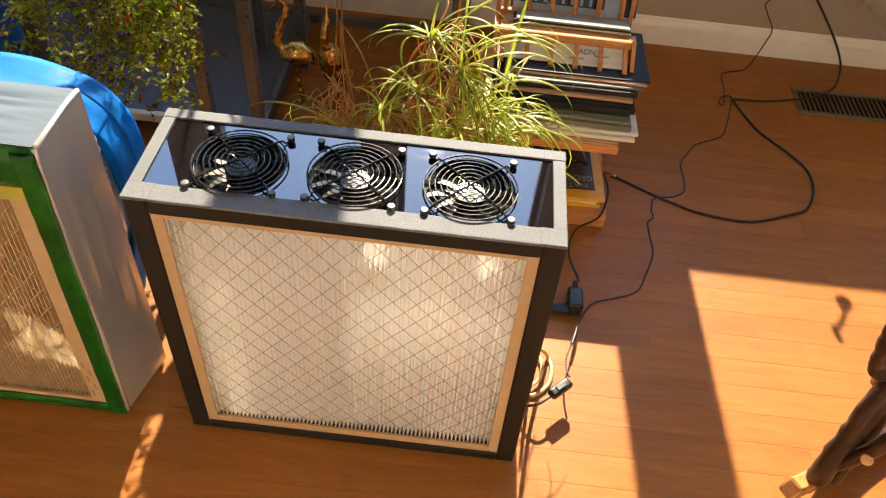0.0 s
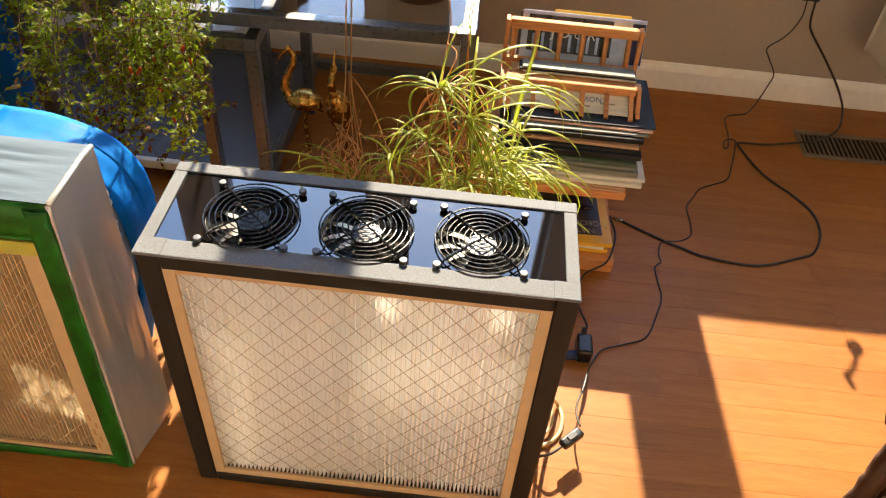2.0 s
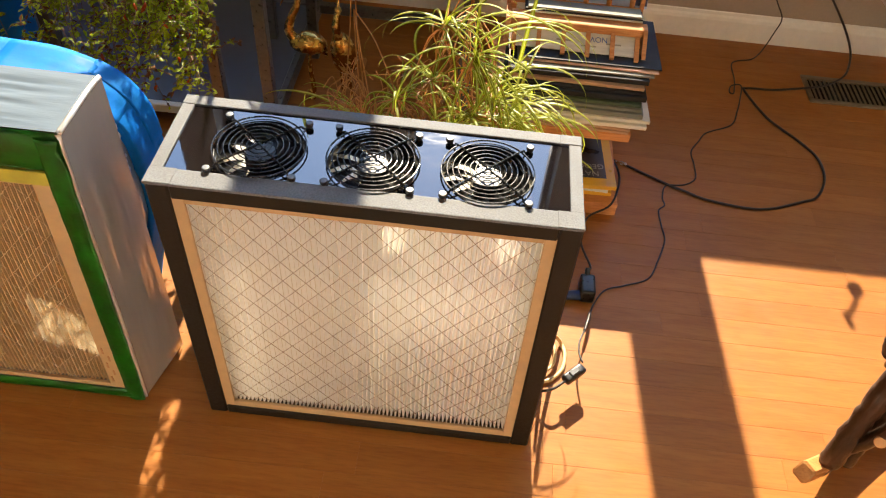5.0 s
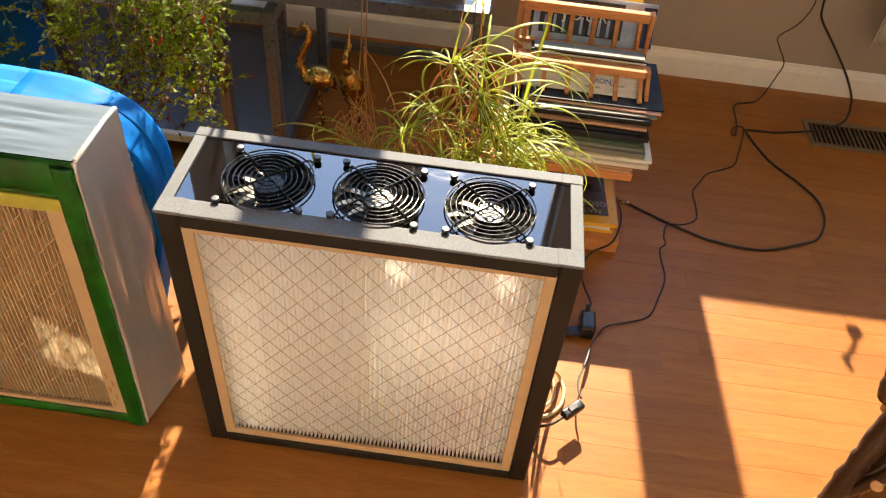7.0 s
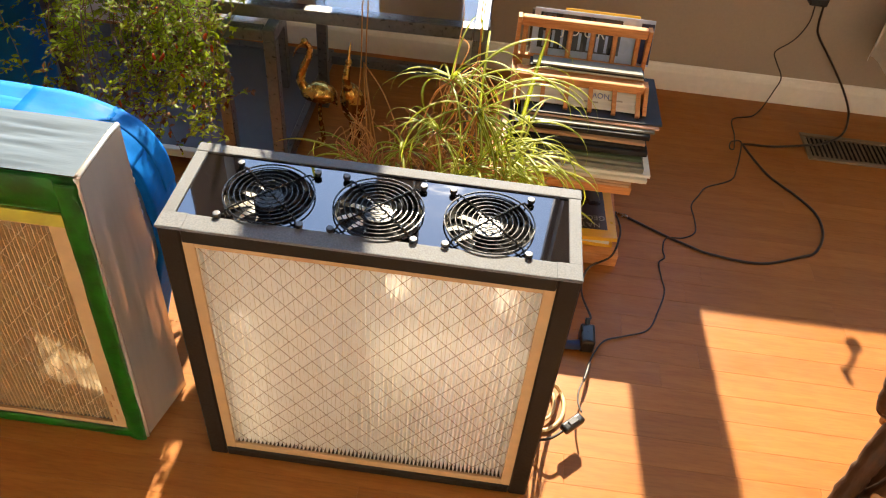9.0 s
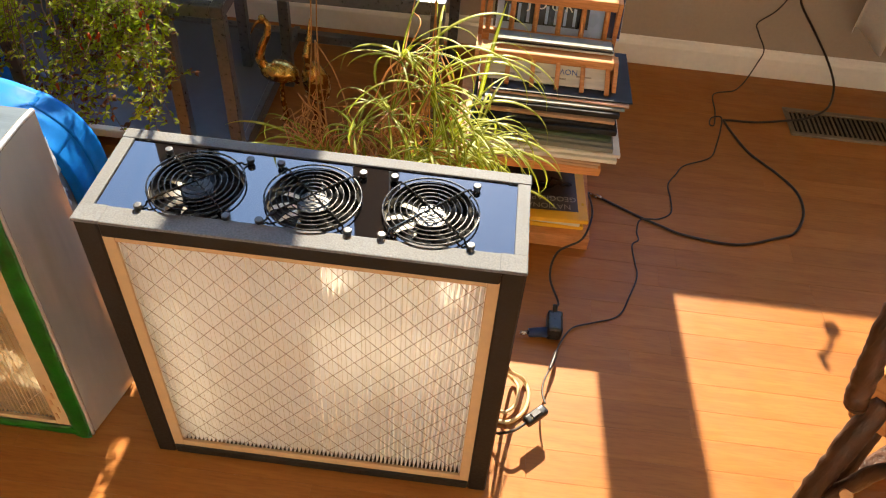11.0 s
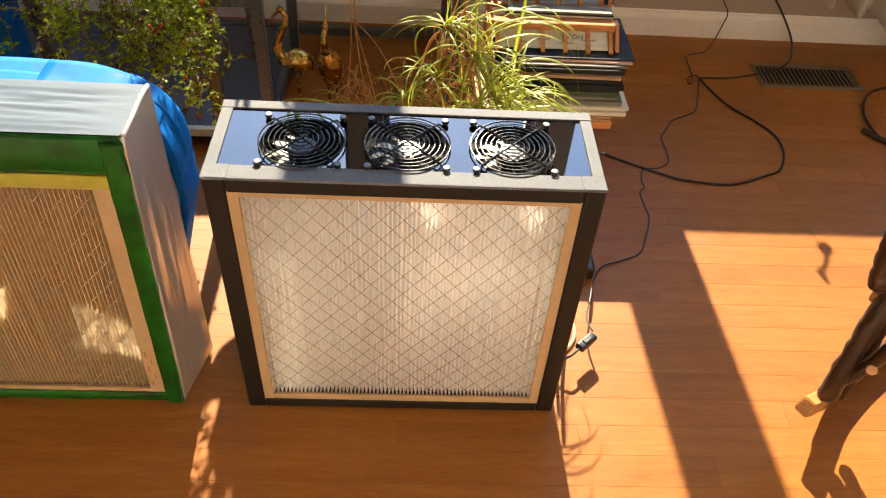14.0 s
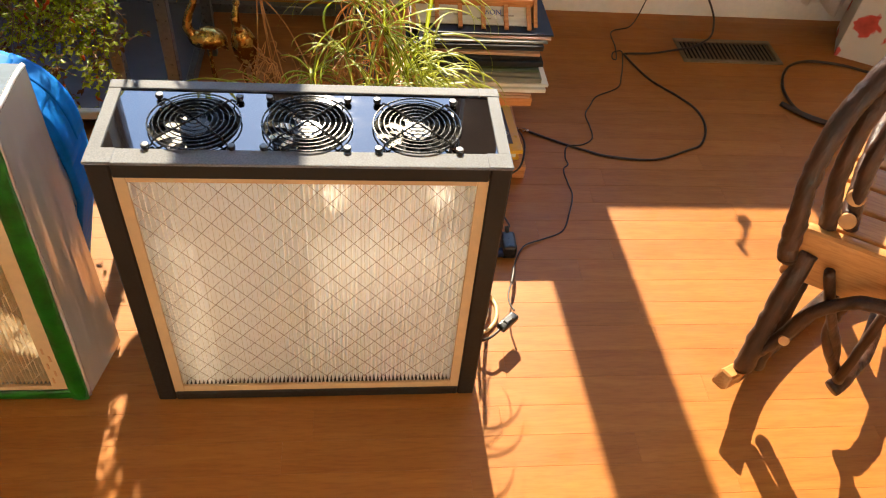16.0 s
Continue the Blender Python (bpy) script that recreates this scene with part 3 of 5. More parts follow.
def wrinkled_sheet(corners, nu, nv, amp, rng, seed, fu=5, fv=9):
    """A taped panel: a grid with creases."""
    bm = bmesh.new()
    a, b, c, d = [Vector(p) for p in corners]
    nrm = (b - a).cross(d - a).normalized()
    g = []
    for i in range(nu + 1):
        row = []
        for j in range(nv + 1):
            u, v = i / nu, j / nv
            p = (a * (1 - u) + b * u) * (1 - v) + (d * (1 - u) + c * u) * v
            e = min(1, 6 * min(u, 1 - u)) * min(1, 6 * min(v, 1 - v))
            w = noise.fractal(Vector((u * fu + seed, v * fv, seed * 3.1)), 1.0, 2.0, 4) * amp * e
            row.append(bm.verts.new(p + nrm * w))
        g.append(row)
    for i in range(nu):
        for j in range(nv):
            bm.faces.new((g[i][j], g[i + 1][j], g[i + 1][j + 1], g[i][j + 1]))
    return bm


x0, x1, h, d = LBX0, LBX1, LBH, LBD
y0 = 0.008
part("side_panel", wrinkled_sheet([(x1, y0, 0.004), (x1 + 0.006, d, 0.004), (x1 + 0.006, d, h), (x1, y0, h)], 40, 60, 0.0010, rng, 1.7, 6, 3), DUCT, box2, "creased silver duct tape", True)
part("side_panel", wrinkled_sheet([(x0, d, 0.004), (x0, y0, 0.004), (x0, y0, h), (x0, d, h)], 12, 24, 0.006, rng, 4.2), DUCT, box2, "creased silver duct tape", True)
part("top_panel", wrinkled_sheet([(x0, y0, h), (x1, y0, h), (x1 + 0.006, d, h), (x0, d, h + 0.002)], 80, 30, 0.0026, rng, 9.1, 4, 10), DUCT_SUNNED, box2, "silver tape with long creases, toned dark against the sun", True)
part("bottom_panel", box((x0 + 0.004, y0 + 0.002, 0.001), (x1 - 0.004, d - 0.002, 0.006)), DUCT, box2)
part("corner_bead", tube(smooth_path([(x1 + 0.001, y0, h - 0.002), (x1 + 0.003, 0.04, h + 0.001), (x1 + 0.002, 0.09, h), (x1 + 0.003, d, h - 0.002)], 6), 0.004, 8), DUCT, box2, "", True)
part("corner_bead", tube(smooth_path([(x1, y0, 0.006), (x1 + 0.001, y0, 0.2), (x1 - 0.001, y0, 0.4), (x1, y0, h - 0.002)], 8), 0.0035, 8), DUCT, box2, "", True)
# green tape border, yellow strip, cardboard frame, brown pleats


def taped_edge(lo, hi, y, seed, amp=0.0016, n=70, m=9):
    """A crumpled tape strip, domed across its width, along the longer side of a rectangle in x and z."""
    bm = bmesh.new()
    along = 0 if hi[0] - lo[0] > hi[1] - lo[1] else 1
    rows = []
    for i in range(n + 1):
        u = i / n
        row = []
        for j in range(m + 1):
            w = j / m
            wav = noise.fractal(Vector((u * 9, w * 2.0, seed)), 1.0, 2.0, 4) * amp
            rim = (noise.fractal(Vector((u * 16, seed * 2.0, w)), 1.0, 2.0, 3) * 0.0005) if j in (0, m) else 0.0
            a, b = lo[along] + (hi[along] - lo[along]) * u, lo[1 - along] + (hi[1 - along] - lo[1 - along]) * w + rim
            yy = y - 0.0042 * math.sin(math.pi * w) ** 0.6 + wav
            row.append(bm.verts.new((a, yy, b) if along == 0 else (b, yy, a)))
        rows.append(row)
    for p, q in zip(rows, rows[1:]):
        for j in range(m):
            bm.faces.new((p[j], q[j], q[j + 1], p[j + 1]))
    bmesh.ops.solidify(bm, geom=bm.faces[:], thickness=0.0008)
    return bm


part("green_backing", box((x0 + 0.002, 0.0060, h - 0.062), (x1 - 0.002, 0.0100, h - 0.003), 0.001), GREEN, box2)
for seed, (lo, hi) in enumerate((((x0, 0.516), (x1, h - 0.001)), ((x0, 0.002), (x1, 0.026)), ((x0, 0.003), (x0 + 0.030, h - 0.01)), ((x1 - 0.029, 0.002), (x1 + 0.001, h - 0.008)))):
    part("green_tape", taped_edge(lo, hi, (0.0060, 0.0052, 0.0048, 0.0040)[seed], seed * 3.7 + 1.3), GREEN, box2, "crumpled dark green painter's tape", True)
part("yellow_tape", box((x0 + 0.03, 0.0035, 0.492), (x1 - 0.029, 0.0095, 0.5145), 0.001), YELLOW, box2, "yellow-green tape strip")
frame_parts("filter_frame", CARD, box2, "tan cardboard filter frame", x0 + 0.028, x1 - 0.028, 0.026, 0.4925, 0.026, 0.004, 0.010, 0.006, 0.012, 0.0008)
part("pleats", pleats(x0 + 0.053, x1 - 0.053, 0.035, 0.489, 0.012, 0.018, 0.0066, random.Random(5), 0.0006, ridge=0.0011), [FLEECE_USED, RIDGE_BACKLIT], box2, "brown used pleats")
part("wire_mesh", diamond_wires(x0 + 0.053, x1 - 0.053, 0.037, 0.488, 0.0105, 0.034, 0.040, 0.0004), WIRE_PALE, box2, "pale wire mesh")
for k in range(5):
    part("print_bar", box((x1 - 0.048 + k % 2 * 0.007, 0.0052, 0.045 + k * 0.020), (x1 - 0.045 + k % 2 * 0.007, 0.0058, 0.060 + k * 0.020)), INK_BROWN, box2)
# unseen back panel cut for two sun patches, and the round fan hood taped in blue
kx, kz = 0.045, 0.745
by = d + 0.001
# outlines of the bright patches wanted on the pleats
gap1 = [(-0.246, 0.258), (-0.222, 0.240), (-0.170, 0.195), (-0.155, 0.158), (-0.160, 0.105), (-0.212, 0.130), (-0.284, 0.133), (-0.256, 0.186)]
gap2 = [(-0.394, 0.277), (-0.338, 0.282), (-0.362, 0.212), (-0.387, 0.206)]


def panel_with_gaps(x0, x1, z0, z1, y, gaps, thick):
    """A sheet cut round each gap: the ring of cells about its middle."""
    bm = bmesh.new()
    step = 0.006
    nx, nz = int((x1 - x0) / step), int((z1 - z0) / step)

    def inside(px, pz, poly):
        c = False
        for (ax, az), (bx, bz) in zip(poly, poly[1:] + poly[:1]):
            if (az > pz) != (bz > pz) and px < (bx - ax) * (pz - az) / (bz - az) + ax:
                c = not c
        return c
    verts = {}

    def v(i, j):
        if (i, j) not in verts:
            verts[i, j] = bm.verts.new((x0 + (x1 - x0) * i / nx, y, z0 + (z1 - z0) * j / nz))
        return verts[i, j]
    for i in range(nx):
        for j in range(nz):
            px, pz = x0 + (x1 - x0) * (i + 0.5) / nx, z0 + (z1 - z0) * (j + 0.5) / nz
            if not any(inside(px, pz, g) for g in gaps):
                bm.faces.new((v(i, j), v(i + 1, j), v(i + 1, j + 1), v(i, j + 1)))
    bmesh.ops.solidify(bm, geom=bm.faces[:], thickness=thick)
    return bm


shift = (d - 0.02)
gaps = [[(px - kx * shift, pz + kz * shift) for px, pz in g] for g in (gap1, gap2)]
part("back_panel", panel_with_gaps(x0 + 0.002, x1 + 0.002, 0.004, h - 0.002, by, gaps, 0.003), BOARD, box2, "unseen cardboard back, cut to shape sun patches on the pleats")


def hood(cx, hw, zc, rz, y0, y1, rough, n=72, arc=None):
    """An arched band: straight sides, rounded shoulders, taped in flat facets."""
    out = []
    for i in range(n + 1):
        t = math.pi * i / n
        c, s = math.cos(t), math.sin(t)
        out.append((cx + hw * math.copysign(abs(c) ** 0.5, c), zc + rz * max(0.0, s) ** 0.5))
    pts = [(cx + hw - 0.07, 0.05)] + out + [(cx - hw + 0.07, 0.05)] if arc is None else out[arc[0]:arc[1] + 1]
    bm = bmesh.new()
    rows = []
    m = 7
    for k in range(m + 1):
        rows.append([bm.verts.new((px, y0 + (y1 - y0) * k / m, pz)) for px, pz in pts])
    for k in range(2):
        rows.append([bm.verts.new((cx + (px - cx) * 0.955, (y1, y0)[k], 0.05 + (pz - 0.05) * 0.955)) for px, pz in pts])
    for a, b in zip(rows, rows[1:] + rows[:1]):
        for i in range(len(pts) - 1):
            bm.faces.new((a[i], a[i + 1], b[i + 1], b[i]))
    if arc is not None:
        for e in (0, -1):
            bm.faces.new([r[e] for r in rows])
    for v in bm.verts:
        w = noise.fractal(Vector((v.co.x * 14, v.co.y * 40, v.co.z * 14)), 1.0, 2.0, 3) * rough
        v.co += Vector((w * (1 if v.co.x > cx else -1), 0, w))
    return bm


part("fan_hood", hood(-0.372, 0.283, 0.315, 0.224, d + 0.030, d + 0.115, 0.0018), BLUE, box2, "arched hood covered in bright blue painter's tape", True)
for k, (a0, a1, ya, yb) in enumerate(((2, 15, 0.034, 0.092), (12, 24, 0.031, 0.088), (21, 33, 0.040, 0.112), (30, 42, 0.031, 0.080), (40, 54, 0.036, 0.104), (3, 22, 0.080, 0.114))):
    part("tape_band", hood(-0.372, 0.2841 + 0.0005 * (k % 3), 0.315, 0.2252 + 0.0006 * (k % 3), d + ya, d + yb, 0.0024, 72, (a0, a1)), BLUE, box2, "overlapping strip of blue tape", True)
part("hood_collar", hood(-0.372, 0.276, 0.315, 0.223, d + 0.003, d + 0.031, 0.003), DUCT, box2, "grey duct tape collar", True)
# a shred of clear plastic caught behind the side
part("plastic_shred", wrinkled_sheet([(x1 + 0.003, d + 0.004, 0.36), (x1 - 0.014, d + 0.030, 0.40), (x1 - 0.016, d + 0.032, 0.51), (x1 - 0.002, d + 0.006, 0.52)], 10, 24, 0.006, rng, 6.3), PLASTIC_CLEAR, box2, "crumpled clear plastic", True)

for ob in box2.children:
    for v in ob.data.vertices:
        v.co.x -= (1 - v.co.z / 0.578) * (0.028 - 0.022 * min(1.0, max(0.0, v.co.y / 0.12)))


# ---- the low slab and the glass-topped steel tables behind ----
plinth = thing("low_plinth", (0, 0, 0), "low slate-grey slab on the floor, its lit front edge drawn pale", "plinth")
part("slab_top", box((-0.85, 0.74, 0.028), (-0.083, 1.245, 0.050), 0.003, 2), SLATE, plinth)
# light along the slab's front, put in as a white strip
part("front_edge", box((-0.85, 0.722, 0.030), (-0.080, 0.7395, 0.052), 0.002), WHITE, plinth, "pale strip drawn for the lit front edge")
part("foot", box((-0.82, 0.76, 0.0005), (-0.10, 1.22, 0.0278)), FRAME_DARK, plinth)
part("side_edge", box((-0.0825, 0.74, 0.020), (-0.066, 1.245, 0.056), 0.002), STEEL_DARK, plinth)


def steel_table(x0, x1, y0, y1, z, t, label, skew=0.0, foot=0.0005, stretch=False):
    tb = thing("glass_table", ((x0 + x1) / 2, (y0 + y1) / 2, 0), label, "table")
    w, d = (x1 - x0) / 2, (y1 - y0) / 2
    k = lambda x: skew * x
    for sx in (-1, 1):
        for sy in (-1, 1):
            part("leg", box((-t / 2, -t / 2, foot), (t / 2, t / 2, z - t), 0.0015), STEEL_DARK, tb).location = (sx * (w - t / 2), sy * (d - t / 2) + k(sx * w), 0)
        part("side_rail", box((-t / 2, -d, z - t), (t / 2, d, z), 0.0015), STEEL_DARK, tb).location = (sx * (w - t / 2), k(sx * w), 0)
    for sy in (-1, 1):
        r = part("top_rail", box((-w + t + 0.0005, -t / 2, z - t), (w - t - 0.0005, t / 2, z), 0.0015), STEEL_DARK, tb)
        r.matrix_local = Matrix.Translation((0, sy * (d - t / 2), 0)) @ Matrix.Shear("XY", 4, (0, 0)) if not skew else pose(0, sy * (d - t / 2), 0, 0, 0, math.degrees(math.atan(skew)))
    if stretch:
        part("stretcher", box((-w + t + 0.001, d - t, 0.03), (w - t - 0.001, d - 0.002, 0.055), 0.0015), STEEL_DARK, tb)
    g = part("glass_top", box((-w + 0.004, -d + 0.004, z + 0.0005), (w - 0.004, d - 0.004, z + 0.0085), 0.0015), GLASS, tb, "clear glass sheet")
    g.visible_shadow = False
    if skew:
        g.matrix_local = pose(0, 0, 0, 0, 0, math.degrees(math.atan(skew)))
    return tb


steel_table(-0.50, 0.362, 0.652, 1.235, 0.481, 0.026, "dark steel table with a clear glass top", 0.03, stretch=True)
steel_table(-0.165, -0.038, 0.628, 1.06, 0.443, 0.024, "small dark steel nesting table under the glass one", 0.03)


# ---- two brass cranes on the floor ----
def crane(at, turn, up, label):
    c = thing("crane_figurine", at, label, "figurine", "pair of brass cranes")
    bm = bmesh.new()
    if up:
        body = smooth_path([(0.022, 0, 0.070), (0.012, 0, 0.095), (0.002, 0, 0.130), (-0.010, 0, 0.165), (-0.020, 0, 0.190)], 6)
    else:
        body = smooth_path([(0.034, 0, 0.128), (0.026, 0, 0.140), (0.005, 0, 0.150), (-0.020, 0, 0.152), (-0.034, 0, 0.165)], 6)
    add_tube(bm, body, lambda u: 0.004 + (0.027 if up else 0.0235) * math.sin(math.pi * min(1, u * 0.92 + 0.06)) ** 0.8, 14)
    if up:
        neck = smooth_path([(-0.012, 0, 0.170), (-0.026, 0, 0.198), (-0.030, 0, 0.222), (-0.022, 0, 0.240), (-0.018, 0, 0.252)], 6)
        beak = [(-0.018, 0, 0.250), (-0.014, 0, 0.275), (-0.008, 0, 0.298)]
    else:
        neck = smooth_path([(-0.026, 0, 0.155), (-0.038, 0, 0.182), (-0.030, 0, 0.215), (-0.016, 0, 0.245), (-0.014, 0, 0.270), (-0.024, 0, 0.283)], 6)
        beak = [(-0.022, 0, 0.282), (-0.040, 0, 0.268), (-0.052, 0, 0.244)]
    add_tube(bm, neck, lambda u: 0.0125 - 0.0075 * u, 10)
    bmesh.ops.create_uvsphere(bm, u_segments=12, v_segments=8, radius=0.0085, matrix=Matrix.Translation(neck[-1]))
    add_tube(bm, smooth_path(beak, 4), lambda u: 0.0048 * (1 - u) + 0.0008, 8)
    for s in (-1, 1):
        add_tube(bm, smooth_path([(0.006, s * 0.010, 0.135), (0.004, s * 0.011, 0.075), (0.010, s * 0.012, 0.0045), (-0.004, s * 0.014, 0.0042)], 4), 0.0038, 8)
    for k in range(5):
        add_tube(bm, [(0.020 - k * 0.004, (k - 2) * 0.006, 0.146), (0.046, (k - 2) * 0.005, 0.122 - k % 2 * 0.006)], lambda u: 0.005 * (1 - 0.7 * u), 6)
    o = part("figure", bm, BRASS, c, "", True)
    o.rotation_euler = (0, 0, radians(turn))
    return c


crane((-0.026, 0.885, 0), 10, False, "polished brass crane with its beak bowed, standing on the floor")
crane((0.060, 0.885, 0), 70, True, "polished brass crane stretching its beak up")

# ---- pots on the table ----
def pot(name, at, r, h, mat, label, saucer=None, dish=1.0):
    p = thing(name, at, label, "plant pot")
    if saucer:
        e = r * dish
        part("saucer", lathe([(0.0, 0.0005), (e * 0.80, 0.0005), (e * 1.0, 0.012), (e * 1.03, 0.02), (e * 0.97, 0.02), (e * 0.80, 0.008), (0, 0.008)], 36), saucer, p, "", True)
    z = 0.009 if saucer else 0.0005
    part("pot_body", lathe([(0.0, z), (r * 0.86, z), (r * 0.90, z + 0.01), (r, z + h * 0.8), (r * 1.05, z + h * 0.82), (r * 1.05, z + h), (r * 0.95, z + h), (r * 0.92, z + h * 0.85), (0, z + h * 0.85)], 40), mat, p, "", True)
    part("soil", lathe([(0.0, z + h * 0.855), (r * 0.9, z + h * 0.855), (r * 0.85, z + h * 0.875), (0, z + h * 0.885)], 30), SOIL, p)
    return p


TOP = 0.4905
pot("plant_pot", (-0.044, 0.765, TOP), 0.057, 0.13, CLAY, "dark brown glazed pot in a dark glazed saucer", CLAY, 1.36)
pot("plant_pot", (0.243, 0.795, TOP), 0.068, 0.13, CLAY, "dark brown round pot on the glass table")
pot("plant_pot", (-0.355, 0.81, TOP), 0.085, 0.13, CLAY, "dark brown pot half hidden by trailing stems")


# ---- blue plastic tub behind the filter box ----
tub = thing("blue_tub", (-0.725, 0.62, 0), "bright blue plastic tub on the floor behind the stems", "tub")
bm = bmesh.new()
rings = []
for k, z in ((0.86, 0.0005), (0.88, 0.01), (0.98, 0.50), (1.04, 0.505), (1.04, 0.525), (0.97, 0.525), (0.95, 0.50), (0.84, 0.02)):
    rings.append([bm.verts.new((math.copysign(abs(math.cos(a)) ** 0.45, math.cos(a)) * 0.19 * k, math.copysign(abs(math.sin(a)) ** 0.45, math.sin(a)) * 0.15 * k, z)) for a in [2 * math.pi * i / 40 for i in range(40)]])
for a, c in zip(rings, rings[1:]):
    for i in range(40):
        bm.faces.new((a[i], a[(i + 1) % 40], c[(i + 1) % 40], c[i]))
bm.faces.new(rings[0][::-1])
bm.faces.new(rings[-1])
part("tub_body", bm, BLUE, tub, "", True)


# ---- trailing plant with small leaves and orange flowers ----
def leaf(bm, p, way, up, l, w, curl=0.2, mi=0):
    """A pointed oval leaf of six faces, folded along its rib."""
    way = way.normalized()
    side = way.cross(up)
    side = side.normalized() if side.length > 1e-4 else way.orthogonal().normalized()
    nrm = side.cross(way)
    mid = [p + way * (l * t) - nrm * (curl * l * t * t) for t in (0, 0.4, 0.75, 1.0)]
    vs = [bm.verts.new(q) for q in mid]
    L = [bm.verts.new(mid[1] + side * w / 2 + nrm * w * 0.15), bm.verts.new(mid[2] + side * w * 0.36 + nrm * w * 0.1)]
    R = [bm.verts.new(mid[1] - side * w / 2 + nrm * w * 0.15), bm.verts.new(mid[2] - side * w * 0.36 + nrm * w * 0.1)]
    for f in ((vs[0], vs[1], L[0]), (vs[1], vs[2], L[1], L[0]), (vs[2], vs[3], L[1]), (vs[0], R[0], vs[1]), (vs[1], R[0], R[1], vs[2]), (vs[2], R[1], vs[3])):
        bm.faces.new(f).material_index = mi


def in_beam(q):
    """Where leaves are left out so the sun reaches the cut gaps."""
    k = (q.y - 0.02)
    px, pz = q.x + 0.045 * k, q.z - 0.745 * k
    return (-0.285 < px < -0.150 and 0.10 < pz < 0.255 and pz + 0.9 * (px + 0.246) < 0.270) or (-0.398 < px < -0.334 and 0.20 < pz < 0.288)


def trailing_plant():
    rng = random.Random(11)
    pl = thing("trailing_plant", (-0.30, 0.60, TOP + 0.12), "bushy trailing plant with small green leaves and orange flowers", "plant")
    org = Vector(pl.location)
    stems, leaves = bmesh.new(), bmesh.new()

    def leafy(path, first, dry, many, big):
        for i in range(first, len(path) - 1):
            a, b = path[i], path[i + 1]
            t = (b - a).normalized()
            for k in range(many):
                if rng.random() < 0.25 or in_beam(a):
                    continue
                ang = rng.uniform(0, 6.283)
                o = Vector((math.cos(ang), math.sin(ang) - 0.25, 0))
                w = o + t * rng.uniform(0.0, 0.6) + Vector((0, 0, rng.uniform(-0.25, 0.55)))
                l = rng.uniform(0.007, 0.0155) * big
                leaf(leaves, a.lerp(b, rng.random()) - org, w, Vector((rng.uniform(-0.5, 0.5), rng.uniform(-0.5, 0.5), 1)), l, l * rng.uniform(0.40, 0.58), rng.uniform(0.0, 0.5), 1 if rng.random() < (0.5 if dry else 0.05) else 0)

    for s in range(84):
        x1 = rng.uniform(-0.50, -0.125)
        if rng.random() < 0.45:
            x1 = rng.uniform(-0.26, -0.125)
        y1 = rng.uniform(0.42, 0.60)
        low = 0.205 + rng.uniform(0, 0.24)
        if x1 > -0.17:
            low += 0.03
        if s < 3:
            x1, y1, low = -0.082 - 0.016 * s, 0.47 + 0.02 * s, 0.37 - 0.03 * s
        st = Vector((-0.36 + rng.uniform(-0.06, 0.07), 0.80 + rng.uniform(-0.06, 0.05), TOP + 0.125))
        crest = Vector((st.x * 0.35 + x1 * 0.65, (st.y + y1) / 2, TOP + rng.uniform(0.15, 0.30)))
        sh = Vector((x1 + rng.uniform(-0.03, 0.03), y1 + 0.02, TOP + rng.uniform(0.0, 0.14)))
        tip = Vector((x1 + rng.uniform(-0.06, 0.045 if s > 2 else 0.0), y1 + rng.uniform(-0.03, 0.02), low))
        m1 = sh.lerp(tip, 0.35) + Vector((rng.uniform(-0.035, 0.035), rng.uniform(-0.03, 0.03), 0))
        m2 = sh.lerp(tip, 0.7) + Vector((rng.uniform(-0.035, 0.035), rng.uniform(-0.03, 0.03), 0))
        path = smooth_path([st, crest, sh, m1, m2, tip], 7)
        add_tube(stems, [q - org for q in path], lambda u: 0.0010 - 0.0005 * u, 4)
        dry = rng.random() < 0.16
        leafy(path, 11, dry, 2 if s > 2 else 1, 1.0)
        for k in range(7 if s > 2 else 2):
            i = rng.randrange(10, len(path) - 3)
            ang = rng.uniform(0, 6.283)
            out = Vector((math.cos(ang), math.sin(ang) - 0.3, rng.uniform(-0.5, 0.5))).normalized() * rng.uniform(0.025, 0.065)
            q = path[i]
            twig = smooth_path([q, q + out * 0.5 + Vector((0, 0, 0.006)), q + out + Vector((0, 0, rng.uniform(-0.012, 0.012)))], 4)
            if any(in_beam(v) for v in twig):
                continue
            add_tube(stems, [v - org for v in twig], 0.0006, 4)
            leafy(twig, 1, dry, 3, 0.9)
        if rng.random() < 0.30:
            flowers = bmesh.new()
            q = path[rng.randrange(len(path) // 2, len(path) - 1)] - org
            add_tube(flowers, smooth_path([q, q + Vector((rng.uniform(-.004, .004), -0.004, -0.003)), q + Vector((rng.uniform(-.006, .006), -0.008, -0.008))], 3), lambda u: 0.0010 + 0.0018 * math.sin(math.pi * min(1, u * 0.9 + 0.08)), 7)
            part("flower", flowers, FLOWER, pl, "orange pouch flower", True)
    tagged(part("stem_tangle", stems, STEM, pl, "thin brown hanging stems"), kind="stuff")
    tagged(part("foliage", leaves, [LEAF, LEAF_DRY], pl, "small glossy leaves"), kind="stuff")


trailing_plant()


